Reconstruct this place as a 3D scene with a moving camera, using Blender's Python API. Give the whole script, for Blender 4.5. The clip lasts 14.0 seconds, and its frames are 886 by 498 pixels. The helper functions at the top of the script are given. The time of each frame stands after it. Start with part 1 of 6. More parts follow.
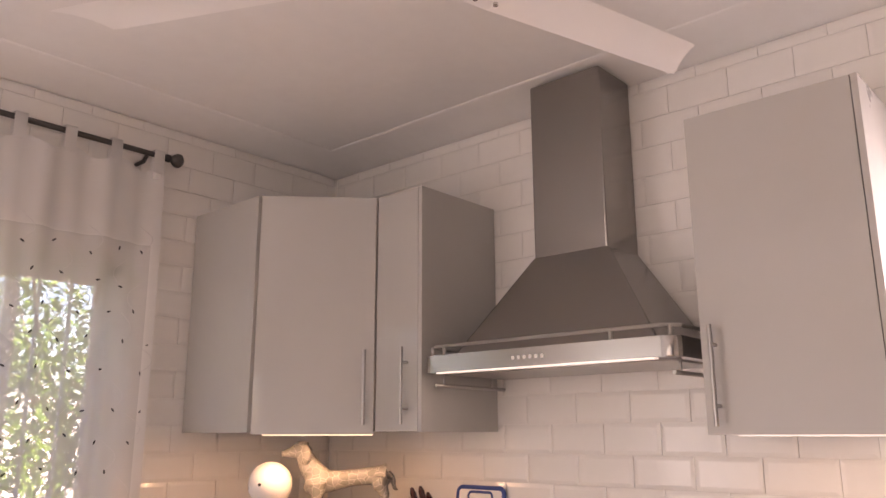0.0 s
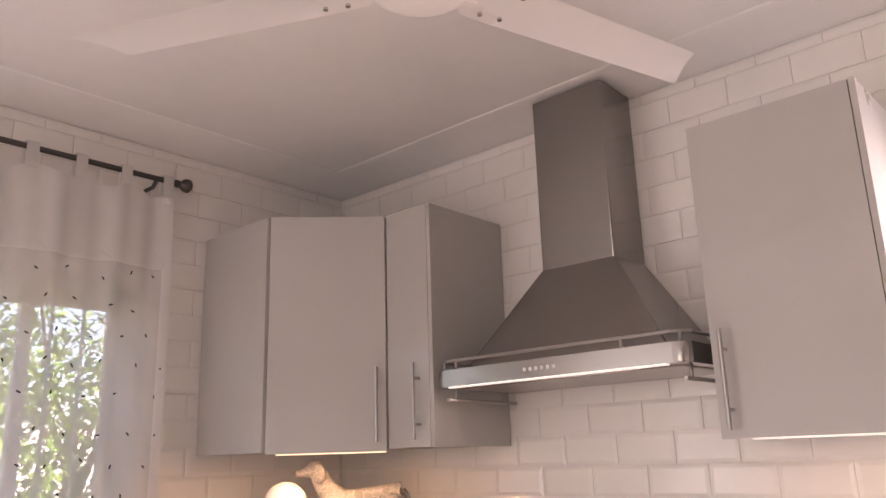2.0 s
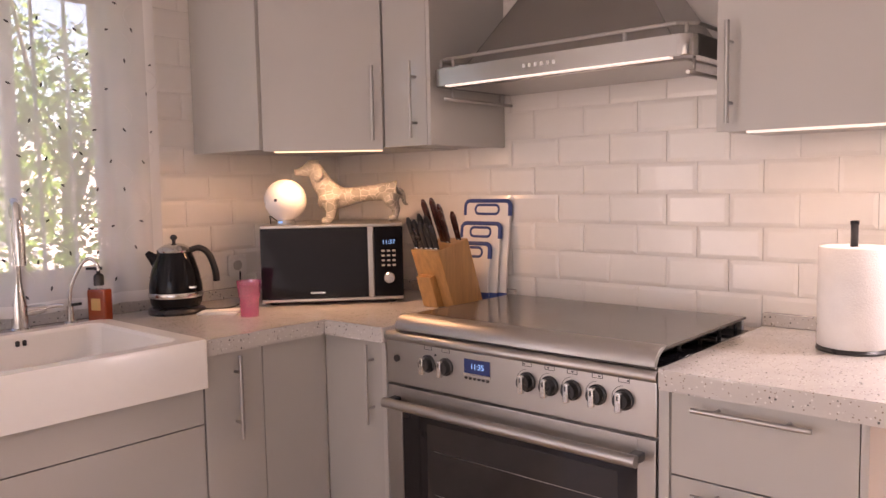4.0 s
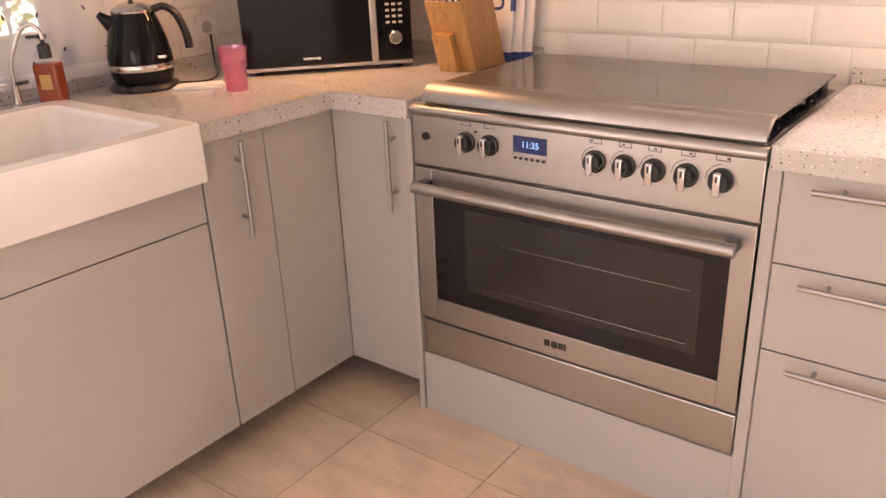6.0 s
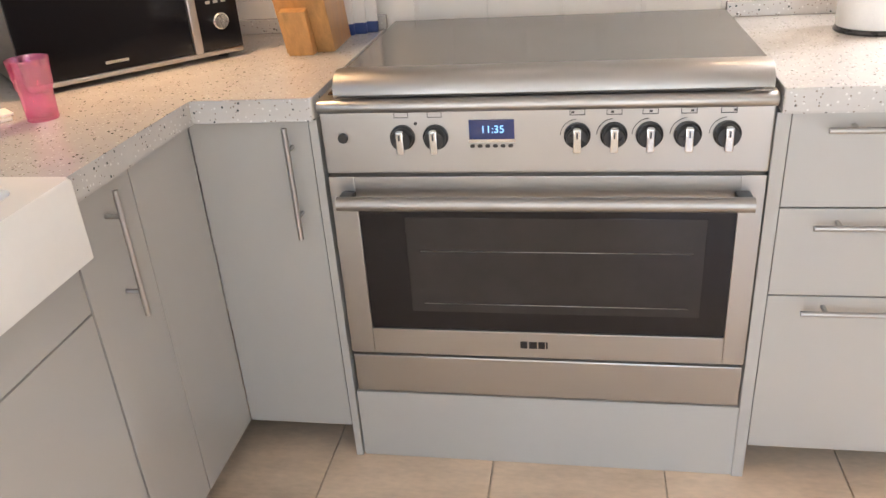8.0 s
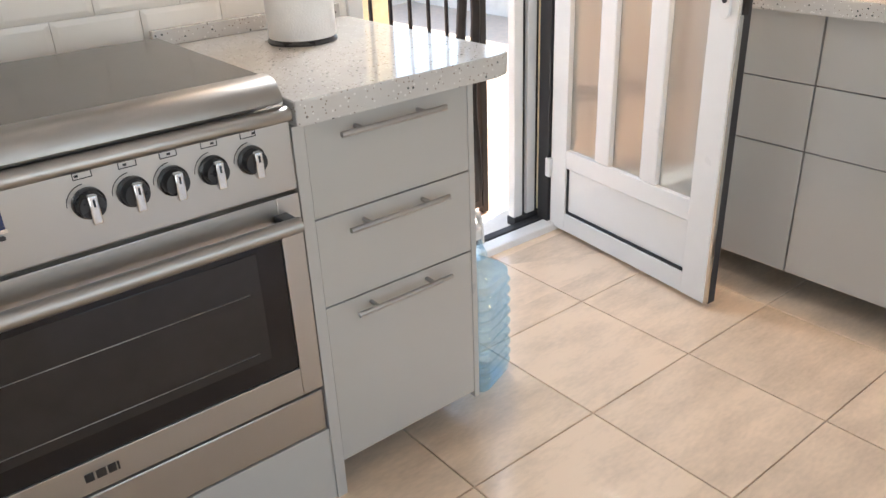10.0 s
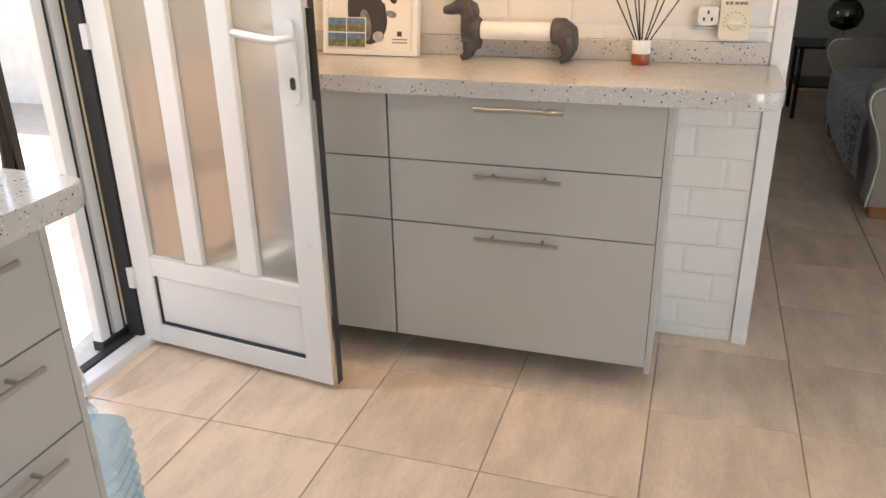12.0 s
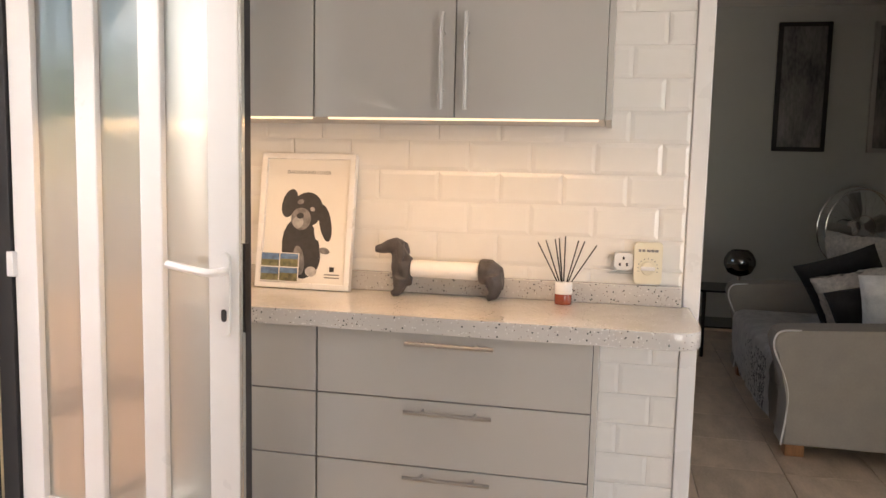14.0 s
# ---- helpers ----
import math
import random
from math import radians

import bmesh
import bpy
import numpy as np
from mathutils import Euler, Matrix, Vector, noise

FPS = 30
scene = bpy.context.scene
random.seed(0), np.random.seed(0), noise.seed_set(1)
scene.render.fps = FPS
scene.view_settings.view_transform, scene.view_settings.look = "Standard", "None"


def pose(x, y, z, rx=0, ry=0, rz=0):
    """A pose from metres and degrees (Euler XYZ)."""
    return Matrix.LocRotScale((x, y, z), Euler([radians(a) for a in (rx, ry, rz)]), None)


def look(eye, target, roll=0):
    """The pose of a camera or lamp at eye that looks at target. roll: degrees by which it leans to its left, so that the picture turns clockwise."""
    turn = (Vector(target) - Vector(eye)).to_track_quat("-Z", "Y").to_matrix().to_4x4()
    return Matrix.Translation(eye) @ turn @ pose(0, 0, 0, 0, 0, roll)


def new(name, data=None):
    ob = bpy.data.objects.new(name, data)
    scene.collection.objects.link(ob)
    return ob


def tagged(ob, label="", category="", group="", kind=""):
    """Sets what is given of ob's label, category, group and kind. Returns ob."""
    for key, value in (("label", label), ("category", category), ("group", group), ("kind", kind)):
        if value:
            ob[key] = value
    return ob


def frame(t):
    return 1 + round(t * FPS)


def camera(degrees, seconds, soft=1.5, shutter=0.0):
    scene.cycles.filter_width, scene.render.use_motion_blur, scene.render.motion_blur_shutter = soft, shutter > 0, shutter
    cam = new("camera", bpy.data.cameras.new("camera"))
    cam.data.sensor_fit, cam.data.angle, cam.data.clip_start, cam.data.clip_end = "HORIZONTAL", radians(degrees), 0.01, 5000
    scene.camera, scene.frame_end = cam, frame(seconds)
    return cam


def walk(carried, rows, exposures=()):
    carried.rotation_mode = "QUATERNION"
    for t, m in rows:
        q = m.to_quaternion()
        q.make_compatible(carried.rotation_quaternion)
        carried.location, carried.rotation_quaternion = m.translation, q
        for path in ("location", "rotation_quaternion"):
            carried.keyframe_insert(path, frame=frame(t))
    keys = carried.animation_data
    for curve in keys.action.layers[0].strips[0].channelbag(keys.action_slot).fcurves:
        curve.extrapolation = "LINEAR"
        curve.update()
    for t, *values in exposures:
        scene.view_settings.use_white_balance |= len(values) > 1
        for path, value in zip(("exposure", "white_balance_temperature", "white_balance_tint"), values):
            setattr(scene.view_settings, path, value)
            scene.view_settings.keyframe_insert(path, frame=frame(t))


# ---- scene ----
cam = camera(58.8, 14.0)
PATH = [
    (0, (2.802, -2.346, 1.51), (1.51, -0.889, 1.967), -0.2),
    (0.5, (2.809, -2.359, 1.527), (1.547, -0.944, 2.164), -0.8),
    (1, (2.813, -2.366, 1.526), (1.572, -0.971, 2.243), -1.3),
    (1.5, (2.811, -2.364, 1.511), (1.555, -0.955, 2.173), -1.8),
    (2, (2.802, -2.374, 1.479), (1.515, -0.932, 1.993), -1.8),
    (2.5, (2.797, -2.379, 1.465), (1.479, -0.909, 1.785), -1.7),
    (3, (2.777, -2.383, 1.438), (1.448, -0.895, 1.583), -1.6),
    (3.5, (2.765, -2.396, 1.407), (1.441, -0.896, 1.397), -1.2),
    (4, (2.763, -2.385, 1.385), (1.449, -0.887, 1.22), -1.1),
    (4.2, (2.758, -2.38, 1.379), (1.453, -0.881, 1.154), -1.1),
    (6.3, (2.248, -2.234, 1.364), (1.164, -0.766, 0.545), -1.9),
    (6.5, (2.189, -2.217, 1.365), (1.142, -0.735, 0.523), -1.8),
    (7, (1.977, -2.228, 1.365), (1.088, -0.664, 0.491), -3.3),
    (7.2, (1.881, -2.246, 1.375), (1.086, -0.643, 0.481), -3.8),
    (9.3, (1.311, -2.083, 1.322), (1.973, -0.409, 0.451), -3.4),
    (9.5, (1.294, -2.056, 1.315), (2.112, -0.456, 0.438), -3.2),
    (10, (1.303, -1.968, 1.322), (2.403, -0.549, 0.44), -2.5),
    (10.5, (1.345, -1.913, 1.324), (2.696, -0.72, 0.458), -2.0),
    (11, (1.383, -1.847, 1.318), (2.932, -0.906, 0.473), -1.6),
    (11.5, (1.39, -1.785, 1.346), (3.055, -1.055, 0.513), -1.6),
    (12, (1.392, -1.746, 1.376), (3.141, -1.174, 0.593), -1.1),
    (12.5, (1.405, -1.733, 1.39), (3.224, -1.252, 0.714), -0.4),
    (13, (1.4, -1.733, 1.391), (3.274, -1.293, 0.85), 0.2),
    (13.5, (1.387, -1.721, 1.378), (3.306, -1.3, 1.004), 1.0),
    (14, (1.38, -1.712, 1.383), (3.325, -1.298, 1.166), 1.3),
]
walk(cam, [(t, look(e, a, r)) for t, e, a, r in PATH], exposures=[
    (0.0, 1.95, 7600, 33), (2.0, 1.95, 7300, 32), (3.5, 1.95, 7600, 36), (4.2, 2.02, 7600, 36), (6.5, 2.62, 8750, 36), (7.2, 2.78, 7300, 22), (9.5, 2.12, 6350, 8), (11.5, 1.88, 6600, 9), (14.0, 1.9, 7150, 15)])

# ---- light ----
sky = bpy.data.worlds.new("sky")
scene.world = sky
sky.use_nodes = True
sky_tex = sky.node_tree.nodes.new("ShaderNodeTexSky")
sky_tex.sky_type = "NISHITA"
sky_tex.sun_disc = False
sky_tex.sun_elevation = radians(48)
sky_tex.sun_rotation = radians(78)
sky_tex.dust_density = 1.5
sky.node_tree.links.new(sky_tex.outputs[0], sky.node_tree.nodes["Background"].inputs[0])
sky.node_tree.nodes["Background"].inputs[1].default_value = 0.15
SUN_TO = Vector((math.sin(radians(78)) * math.cos(radians(48)), math.cos(radians(78)) * math.cos(radians(48)), math.sin(radians(48))))
sun = new("sun", bpy.data.lights.new("sun", "SUN"))
sun.data.energy, sun.data.angle, sun.data.color = 4.8, radians(0.5), (1.0, 0.95, 0.87)
sun.matrix_world = look(SUN_TO * 20, (0, 0, 0))


def strip_lamp(name, m, sx, sy, watts, col):
    lamp = new(name, bpy.data.lights.new(name, "AREA"))
    lamp.data.shape, lamp.data.size, lamp.data.size_y = "RECTANGLE", sx, sy
    lamp.data.energy, lamp.data.color = watts, col
    lamp.matrix_world = m
    return lamp


WARM = (1.0, 0.62, 0.32)
COOL = (1.0, 0.90, 0.80)
strip_lamp("corner_led", pose(0.600, -0.545, 1.497, 0, 0, 46), 0.34, 0.02, 0.85, (1.0, 0.62, 0.33))
strip_lamp("right_led", pose(2.18, -0.30, 1.494), 0.34, 0.02, 0.24, (1.0, 0.70, 0.45))
strip_lamp("hood_led", pose(1.462, -0.425, 1.694), 0.74, 0.02, 0.12, COOL)
strip_lamp("east_led", pose(3.535, -1.28, 1.492), 0.02, 0.76, 0.85, WARM)
strip_lamp("east_led", pose(3.535, -0.47, 1.492), 0.02, 0.76, 0.60, WARM)
# Added fill lamp, set in an unseen opening of the south wall.
strip_lamp("south_fill", pose(2.95, -4.97, 1.08, 128, 0, 0), 1.85, 1.95, 2.2, (0.95, 0.97, 1.0))
# Added fill lamp in an unseen west opening, tilted up at the ceiling.
strip_lamp("west_fill", pose(0.03, -3.9, 1.08, 0, -132, 0), 1.9, 1.3, 11.0, (0.95, 0.97, 1.0))
strip_lamp("door_daylight", pose(2.98, 0.06, 1.93, -64, 0, -56), 0.36, 0.24, 4.4, (0.98, 0.98, 1.0))

# ---- materials ----


def mat(name, base, rough=0.5, metal=0.0, var=0.06, scale=6.0, bump=0.0, bscale=150.0, coat=0.0, stretch=(1, 1, 1), rnd=0.0, rvar=0.08, spec=0.5, crough=0.06):
    """A surface with a broad mottling, a fine grain and fine relief, in metres."""
    m = bpy.data.materials.new(name)
    m.use_nodes = True
    nt = m.node_tree
    N, L = nt.nodes, nt.links
    bs = N["Principled BSDF"]
    tc = N.new("ShaderNodeTexCoord")
    mp = N.new("ShaderNodeMapping")
    mp.inputs["Scale"].default_value = stretch
    L.new(tc.outputs["Object"], mp.inputs[0])
    vec = mp.outputs[0]
    if rnd > 0:
        oi = N.new("ShaderNodeObjectInfo")
        sc = N.new("ShaderNodeVectorMath")
        sc.operation = "MULTIPLY_ADD"
        sc.inputs[1].default_value = (37.0, 53.0, 71.0)
        L.new(oi.outputs["Random"], sc.inputs[0])
        L.new(vec, sc.inputs[2])
        vec = sc.outputs[0]
    n1 = N.new("ShaderNodeTexNoise")
    n1.inputs["Scale"].default_value, n1.inputs["Detail"].default_value = scale, 5
    n2 = N.new("ShaderNodeTexNoise")
    n2.inputs["Scale"].default_value, n2.inputs["Detail"].default_value = scale * 9, 4
    L.new(vec, n1.inputs["Vector"])
    L.new(vec, n2.inputs["Vector"])
    mixn = N.new("ShaderNodeMath")
    mixn.operation = "MULTIPLY_ADD"
    mixn.inputs[1].default_value = 0.4
    L.new(n2.outputs["Fac"], mixn.inputs[0])
    L.new(n1.outputs["Fac"], mixn.inputs[2])
    fac = mixn.outputs[0]
    if rnd > 0:
        ad = N.new("ShaderNodeMath")
        ad.operation = "MULTIPLY_ADD"
        ad.inputs[1].default_value = rnd
        L.new(oi.outputs["Random"], ad.inputs[0])
        L.new(fac, ad.inputs[2])
        fac = ad.outputs[0]
    cr = N.new("ShaderNodeValToRGB")
    cr.color_ramp.elements[0].position, cr.color_ramp.elements[1].position = 0.45, 0.95 + rnd
    cr.color_ramp.elements[0].color = (*[max(0, c * (1 - var)) for c in base], 1)
    cr.color_ramp.elements[1].color = (*[min(1, c * (1 + var)) for c in base], 1)
    L.new(fac, cr.inputs[0])
    L.new(cr.outputs[0], bs.inputs["Base Color"])
    rr = N.new("ShaderNodeMapRange")
    rr.inputs["To Min"].default_value, rr.inputs["To Max"].default_value = max(0.02, rough * (1 - rvar * 2)), min(1, rough * (1 + rvar * 2))
    rr.inputs["From Min"].default_value, rr.inputs["From Max"].default_value = 0.3, 0.7
    L.new(n1.outputs["Fac"], rr.inputs["Value"])
    L.new(rr.outputs[0], bs.inputs["Roughness"])
    bs.inputs["Metallic"].default_value = metal
    bs.inputs["Coat Weight"].default_value = coat
    bs.inputs["Coat Roughness"].default_value = crough
    bs.inputs["Specular IOR Level"].default_value = spec
    if bump > 0:
        nb = N.new("ShaderNodeTexNoise")
        nb.inputs["Scale"].default_value, nb.inputs["Detail"].default_value = bscale, 3
        L.new(vec, nb.inputs["Vector"])
        b = N.new("ShaderNodeBump")
        b.inputs["Strength"].default_value, b.inputs["Distance"].default_value = bump, 0.004
        L.new(nb.outputs["Fac"], b.inputs["Height"])
        L.new(b.outputs[0], bs.inputs["Normal"])
    return m


def glow(name, col, strength):
    m = bpy.data.materials.new(name)
    m.use_nodes = True
    bs = m.node_tree.nodes["Principled BSDF"]
    bs.inputs["Base Color"].default_value = (*col, 1)
    bs.inputs["Emission Color"].default_value = (*col, 1)
    bs.inputs["Emission Strength"].default_value = strength
    return m


def glass(name, col, rough=0.0, coat=0.0, ior=1.45):
    m = bpy.data.materials.new(name)
    m.use_nodes = True
    bs = m.node_tree.nodes["Principled BSDF"]
    bs.inputs["Base Color"].default_value = (*col, 1)
    bs.inputs["Roughness"].default_value = rough
    bs.inputs["Transmission Weight"].default_value = 1.0
    bs.inputs["Coat Weight"].default_value = coat
    bs.inputs["Coat Roughness"].default_value = 0.03
    bs.inputs["IOR"].default_value = ior
    return m


def coated_pane(name):
    """Obscured door glass with a reflective solar coating."""
    m = glass(name, (0.52, 0.55, 0.55), 0.35, coat=0.3)
    N, L = m.node_tree.nodes, m.node_tree.links
    g = N.new("ShaderNodeBsdfGlossy")
    g.inputs["Color"].default_value = (0.90, 0.90, 0.88, 1)
    g.inputs["Roughness"].default_value = 0.14
    x = N.new("ShaderNodeMixShader")
    x.inputs[0].default_value = 0.16
    L.new(N["Principled BSDF"].outputs[0], x.inputs[1])
    L.new(g.outputs[0], x.inputs[2])
    L.new(x.outputs[0], N["Material Output"].inputs["Surface"])
    return m


def thin_plastic(name, col, milk):
    """A thin tinted plastic wall: see-through, a little milky, glossy."""
    m = bpy.data.materials.new(name)
    m.use_nodes = True
    N, L = m.node_tree.nodes, m.node_tree.links
    tr, tl, gl = N.new("ShaderNodeBsdfTransparent"), N.new("ShaderNodeBsdfTranslucent"), N.new("ShaderNodeBsdfGlossy")
    for n in (tr, tl):
        n.inputs["Color"].default_value = (*col, 1)
    gl.inputs["Roughness"].default_value = 0.08
    a, b = N.new("ShaderNodeMixShader"), N.new("ShaderNodeMixShader")
    a.inputs[0].default_value = milk
    b.inputs[0].default_value = 0.20
    L.new(tr.outputs[0], a.inputs[1])
    L.new(tl.outputs[0], a.inputs[2])
    L.new(a.outputs[0], b.inputs[1])
    L.new(gl.outputs[0], b.inputs[2])
    L.new(b.outputs[0], N["Material Output"].inputs["Surface"])
    return m


def terrazzo(name, base):
    m = mat(name, base, 0.13, var=0.05, scale=14, coat=0.3)
    nt = m.node_tree
    N, L = nt.nodes, nt.links
    bs = N["Principled BSDF"]
    prev = bs.inputs["Base Color"].links[0].from_socket
    tc = N.new("ShaderNodeTexCoord")
    for scale, cut, col in ((62, 0.16, (0.07, 0.08, 0.08, 1)), (105, 0.19, (0.27, 0.225, 0.19, 1)), (85, 0.20, (0.72, 0.71, 0.69, 1))):
        v = N.new("ShaderNodeTexVoronoi")
        v.inputs["Scale"].default_value = scale
        L.new(tc.outputs["Object"], v.inputs["Vector"])
        lt = N.new("ShaderNodeMath")
        lt.operation = "LESS_THAN"
        lt.inputs[1].default_value = cut
        L.new(v.outputs["Distance"], lt.inputs[0])
        sel = N.new("ShaderNodeSeparateColor")
        L.new(v.outputs["Color"], sel.inputs[0])
        gt = N.new("ShaderNodeMath")
        gt.operation = "GREATER_THAN"
        gt.inputs[1].default_value = 0.35
        L.new(sel.outputs[0], gt.inputs[0])
        mu = N.new("ShaderNodeMath")
        mu.operation = "MULTIPLY"
        L.new(lt.outputs[0], mu.inputs[0])
        L.new(gt.outputs[0], mu.inputs[1])
        mx = N.new("ShaderNodeMix")
        mx.data_type = "RGBA"
        L.new(mu.outputs[0], mx.inputs[0])
        L.new(prev, mx.inputs[6])
        mx.inputs[7].default_value = col
        prev = mx.outputs[2]
    L.new(prev, bs.inputs["Base Color"])
    return m


def voile(name, clear):
    m = bpy.data.materials.new(name)
    m.use_nodes = True
    nt = m.node_tree
    N, L = nt.nodes, nt.links
    tr = N.new("ShaderNodeBsdfTransparent")
    tl = N.new("ShaderNodeBsdfTranslucent")
    df = N.new("ShaderNodeBsdfDiffuse")
    for n in (tl, df):
        n.inputs["Color"].default_value = (0.86, 0.85, 0.84, 1)
    a = N.new("ShaderNodeMixShader")
    a.inputs[0].default_value = 0.5
    L.new(tl.outputs[0], a.inputs[1])
    L.new(df.outputs[0], a.inputs[2])
    tc = N.new("ShaderNodeTexCoord")
    w = N.new("ShaderNodeTexNoise")
    w.inputs["Scale"].default_value = 5.0
    L.new(tc.outputs["Object"], w.inputs["Vector"])
    mr = N.new("ShaderNodeMapRange")
    mr.inputs["To Min"].default_value, mr.inputs["To Max"].default_value = 1 - clear - 0.06, 1 - clear + 0.06
    L.new(w.outputs["Fac"], mr.inputs["Value"])
    b = N.new("ShaderNodeMixShader")
    L.new(mr.outputs[0], b.inputs[0])
    L.new(tr.outputs[0], b.inputs[1])
    L.new(a.outputs[0], b.inputs[2])
    L.new(b.outputs[0], N["Material Output"].inputs["Surface"])
    return m


def mosaic(name):
    """Small stone-grey chips of uneven tone with pale joints."""
    m = mat(name, (0.3, 0.3, 0.28), 0.4, 0.0, var=0.3, scale=20)
    N, L = m.node_tree.nodes, m.node_tree.links
    bs = N["Principled BSDF"]
    tc = N.new("ShaderNodeTexCoord")
    cell, edge = N.new("ShaderNodeTexVoronoi"), N.new("ShaderNodeTexVoronoi")
    edge.feature = "DISTANCE_TO_EDGE"
    for v in (cell, edge):
        v.inputs["Scale"].default_value = 42
        L.new(tc.outputs["Object"], v.inputs["Vector"])
    sep = N.new("ShaderNodeSeparateColor")
    L.new(cell.outputs["Color"], sep.inputs[0])
    ramp = N.new("ShaderNodeValToRGB")
    ramp.color_ramp.elements[0].color = (0.17, 0.165, 0.150, 1)
    ramp.color_ramp.elements[1].color = (0.26, 0.253, 0.235, 1)
    L.new(sep.outputs[0], ramp.inputs[0])
    cut = N.new("ShaderNodeMath")
    cut.operation = "GREATER_THAN"
    cut.inputs[1].default_value = 0.035
    L.new(edge.outputs["Distance"], cut.inputs[0])
    mx = N.new("ShaderNodeMix")
    mx.data_type = "RGBA"
    mx.inputs[6].default_value = (0.40, 0.39, 0.36, 1)
    L.new(cut.outputs[0], mx.inputs[0])
    L.new(ramp.outputs[0], mx.inputs[7])
    L.new(mx.outputs[2], bs.inputs["Base Color"])
    b = N.new("ShaderNodeBump")
    b.inputs["Strength"].default_value, b.inputs["Distance"].default_value = 0.35, 0.003
    L.new(sep.outputs[1], b.inputs["Height"])
    L.new(b.outputs[0], bs.inputs["Normal"])
    return m


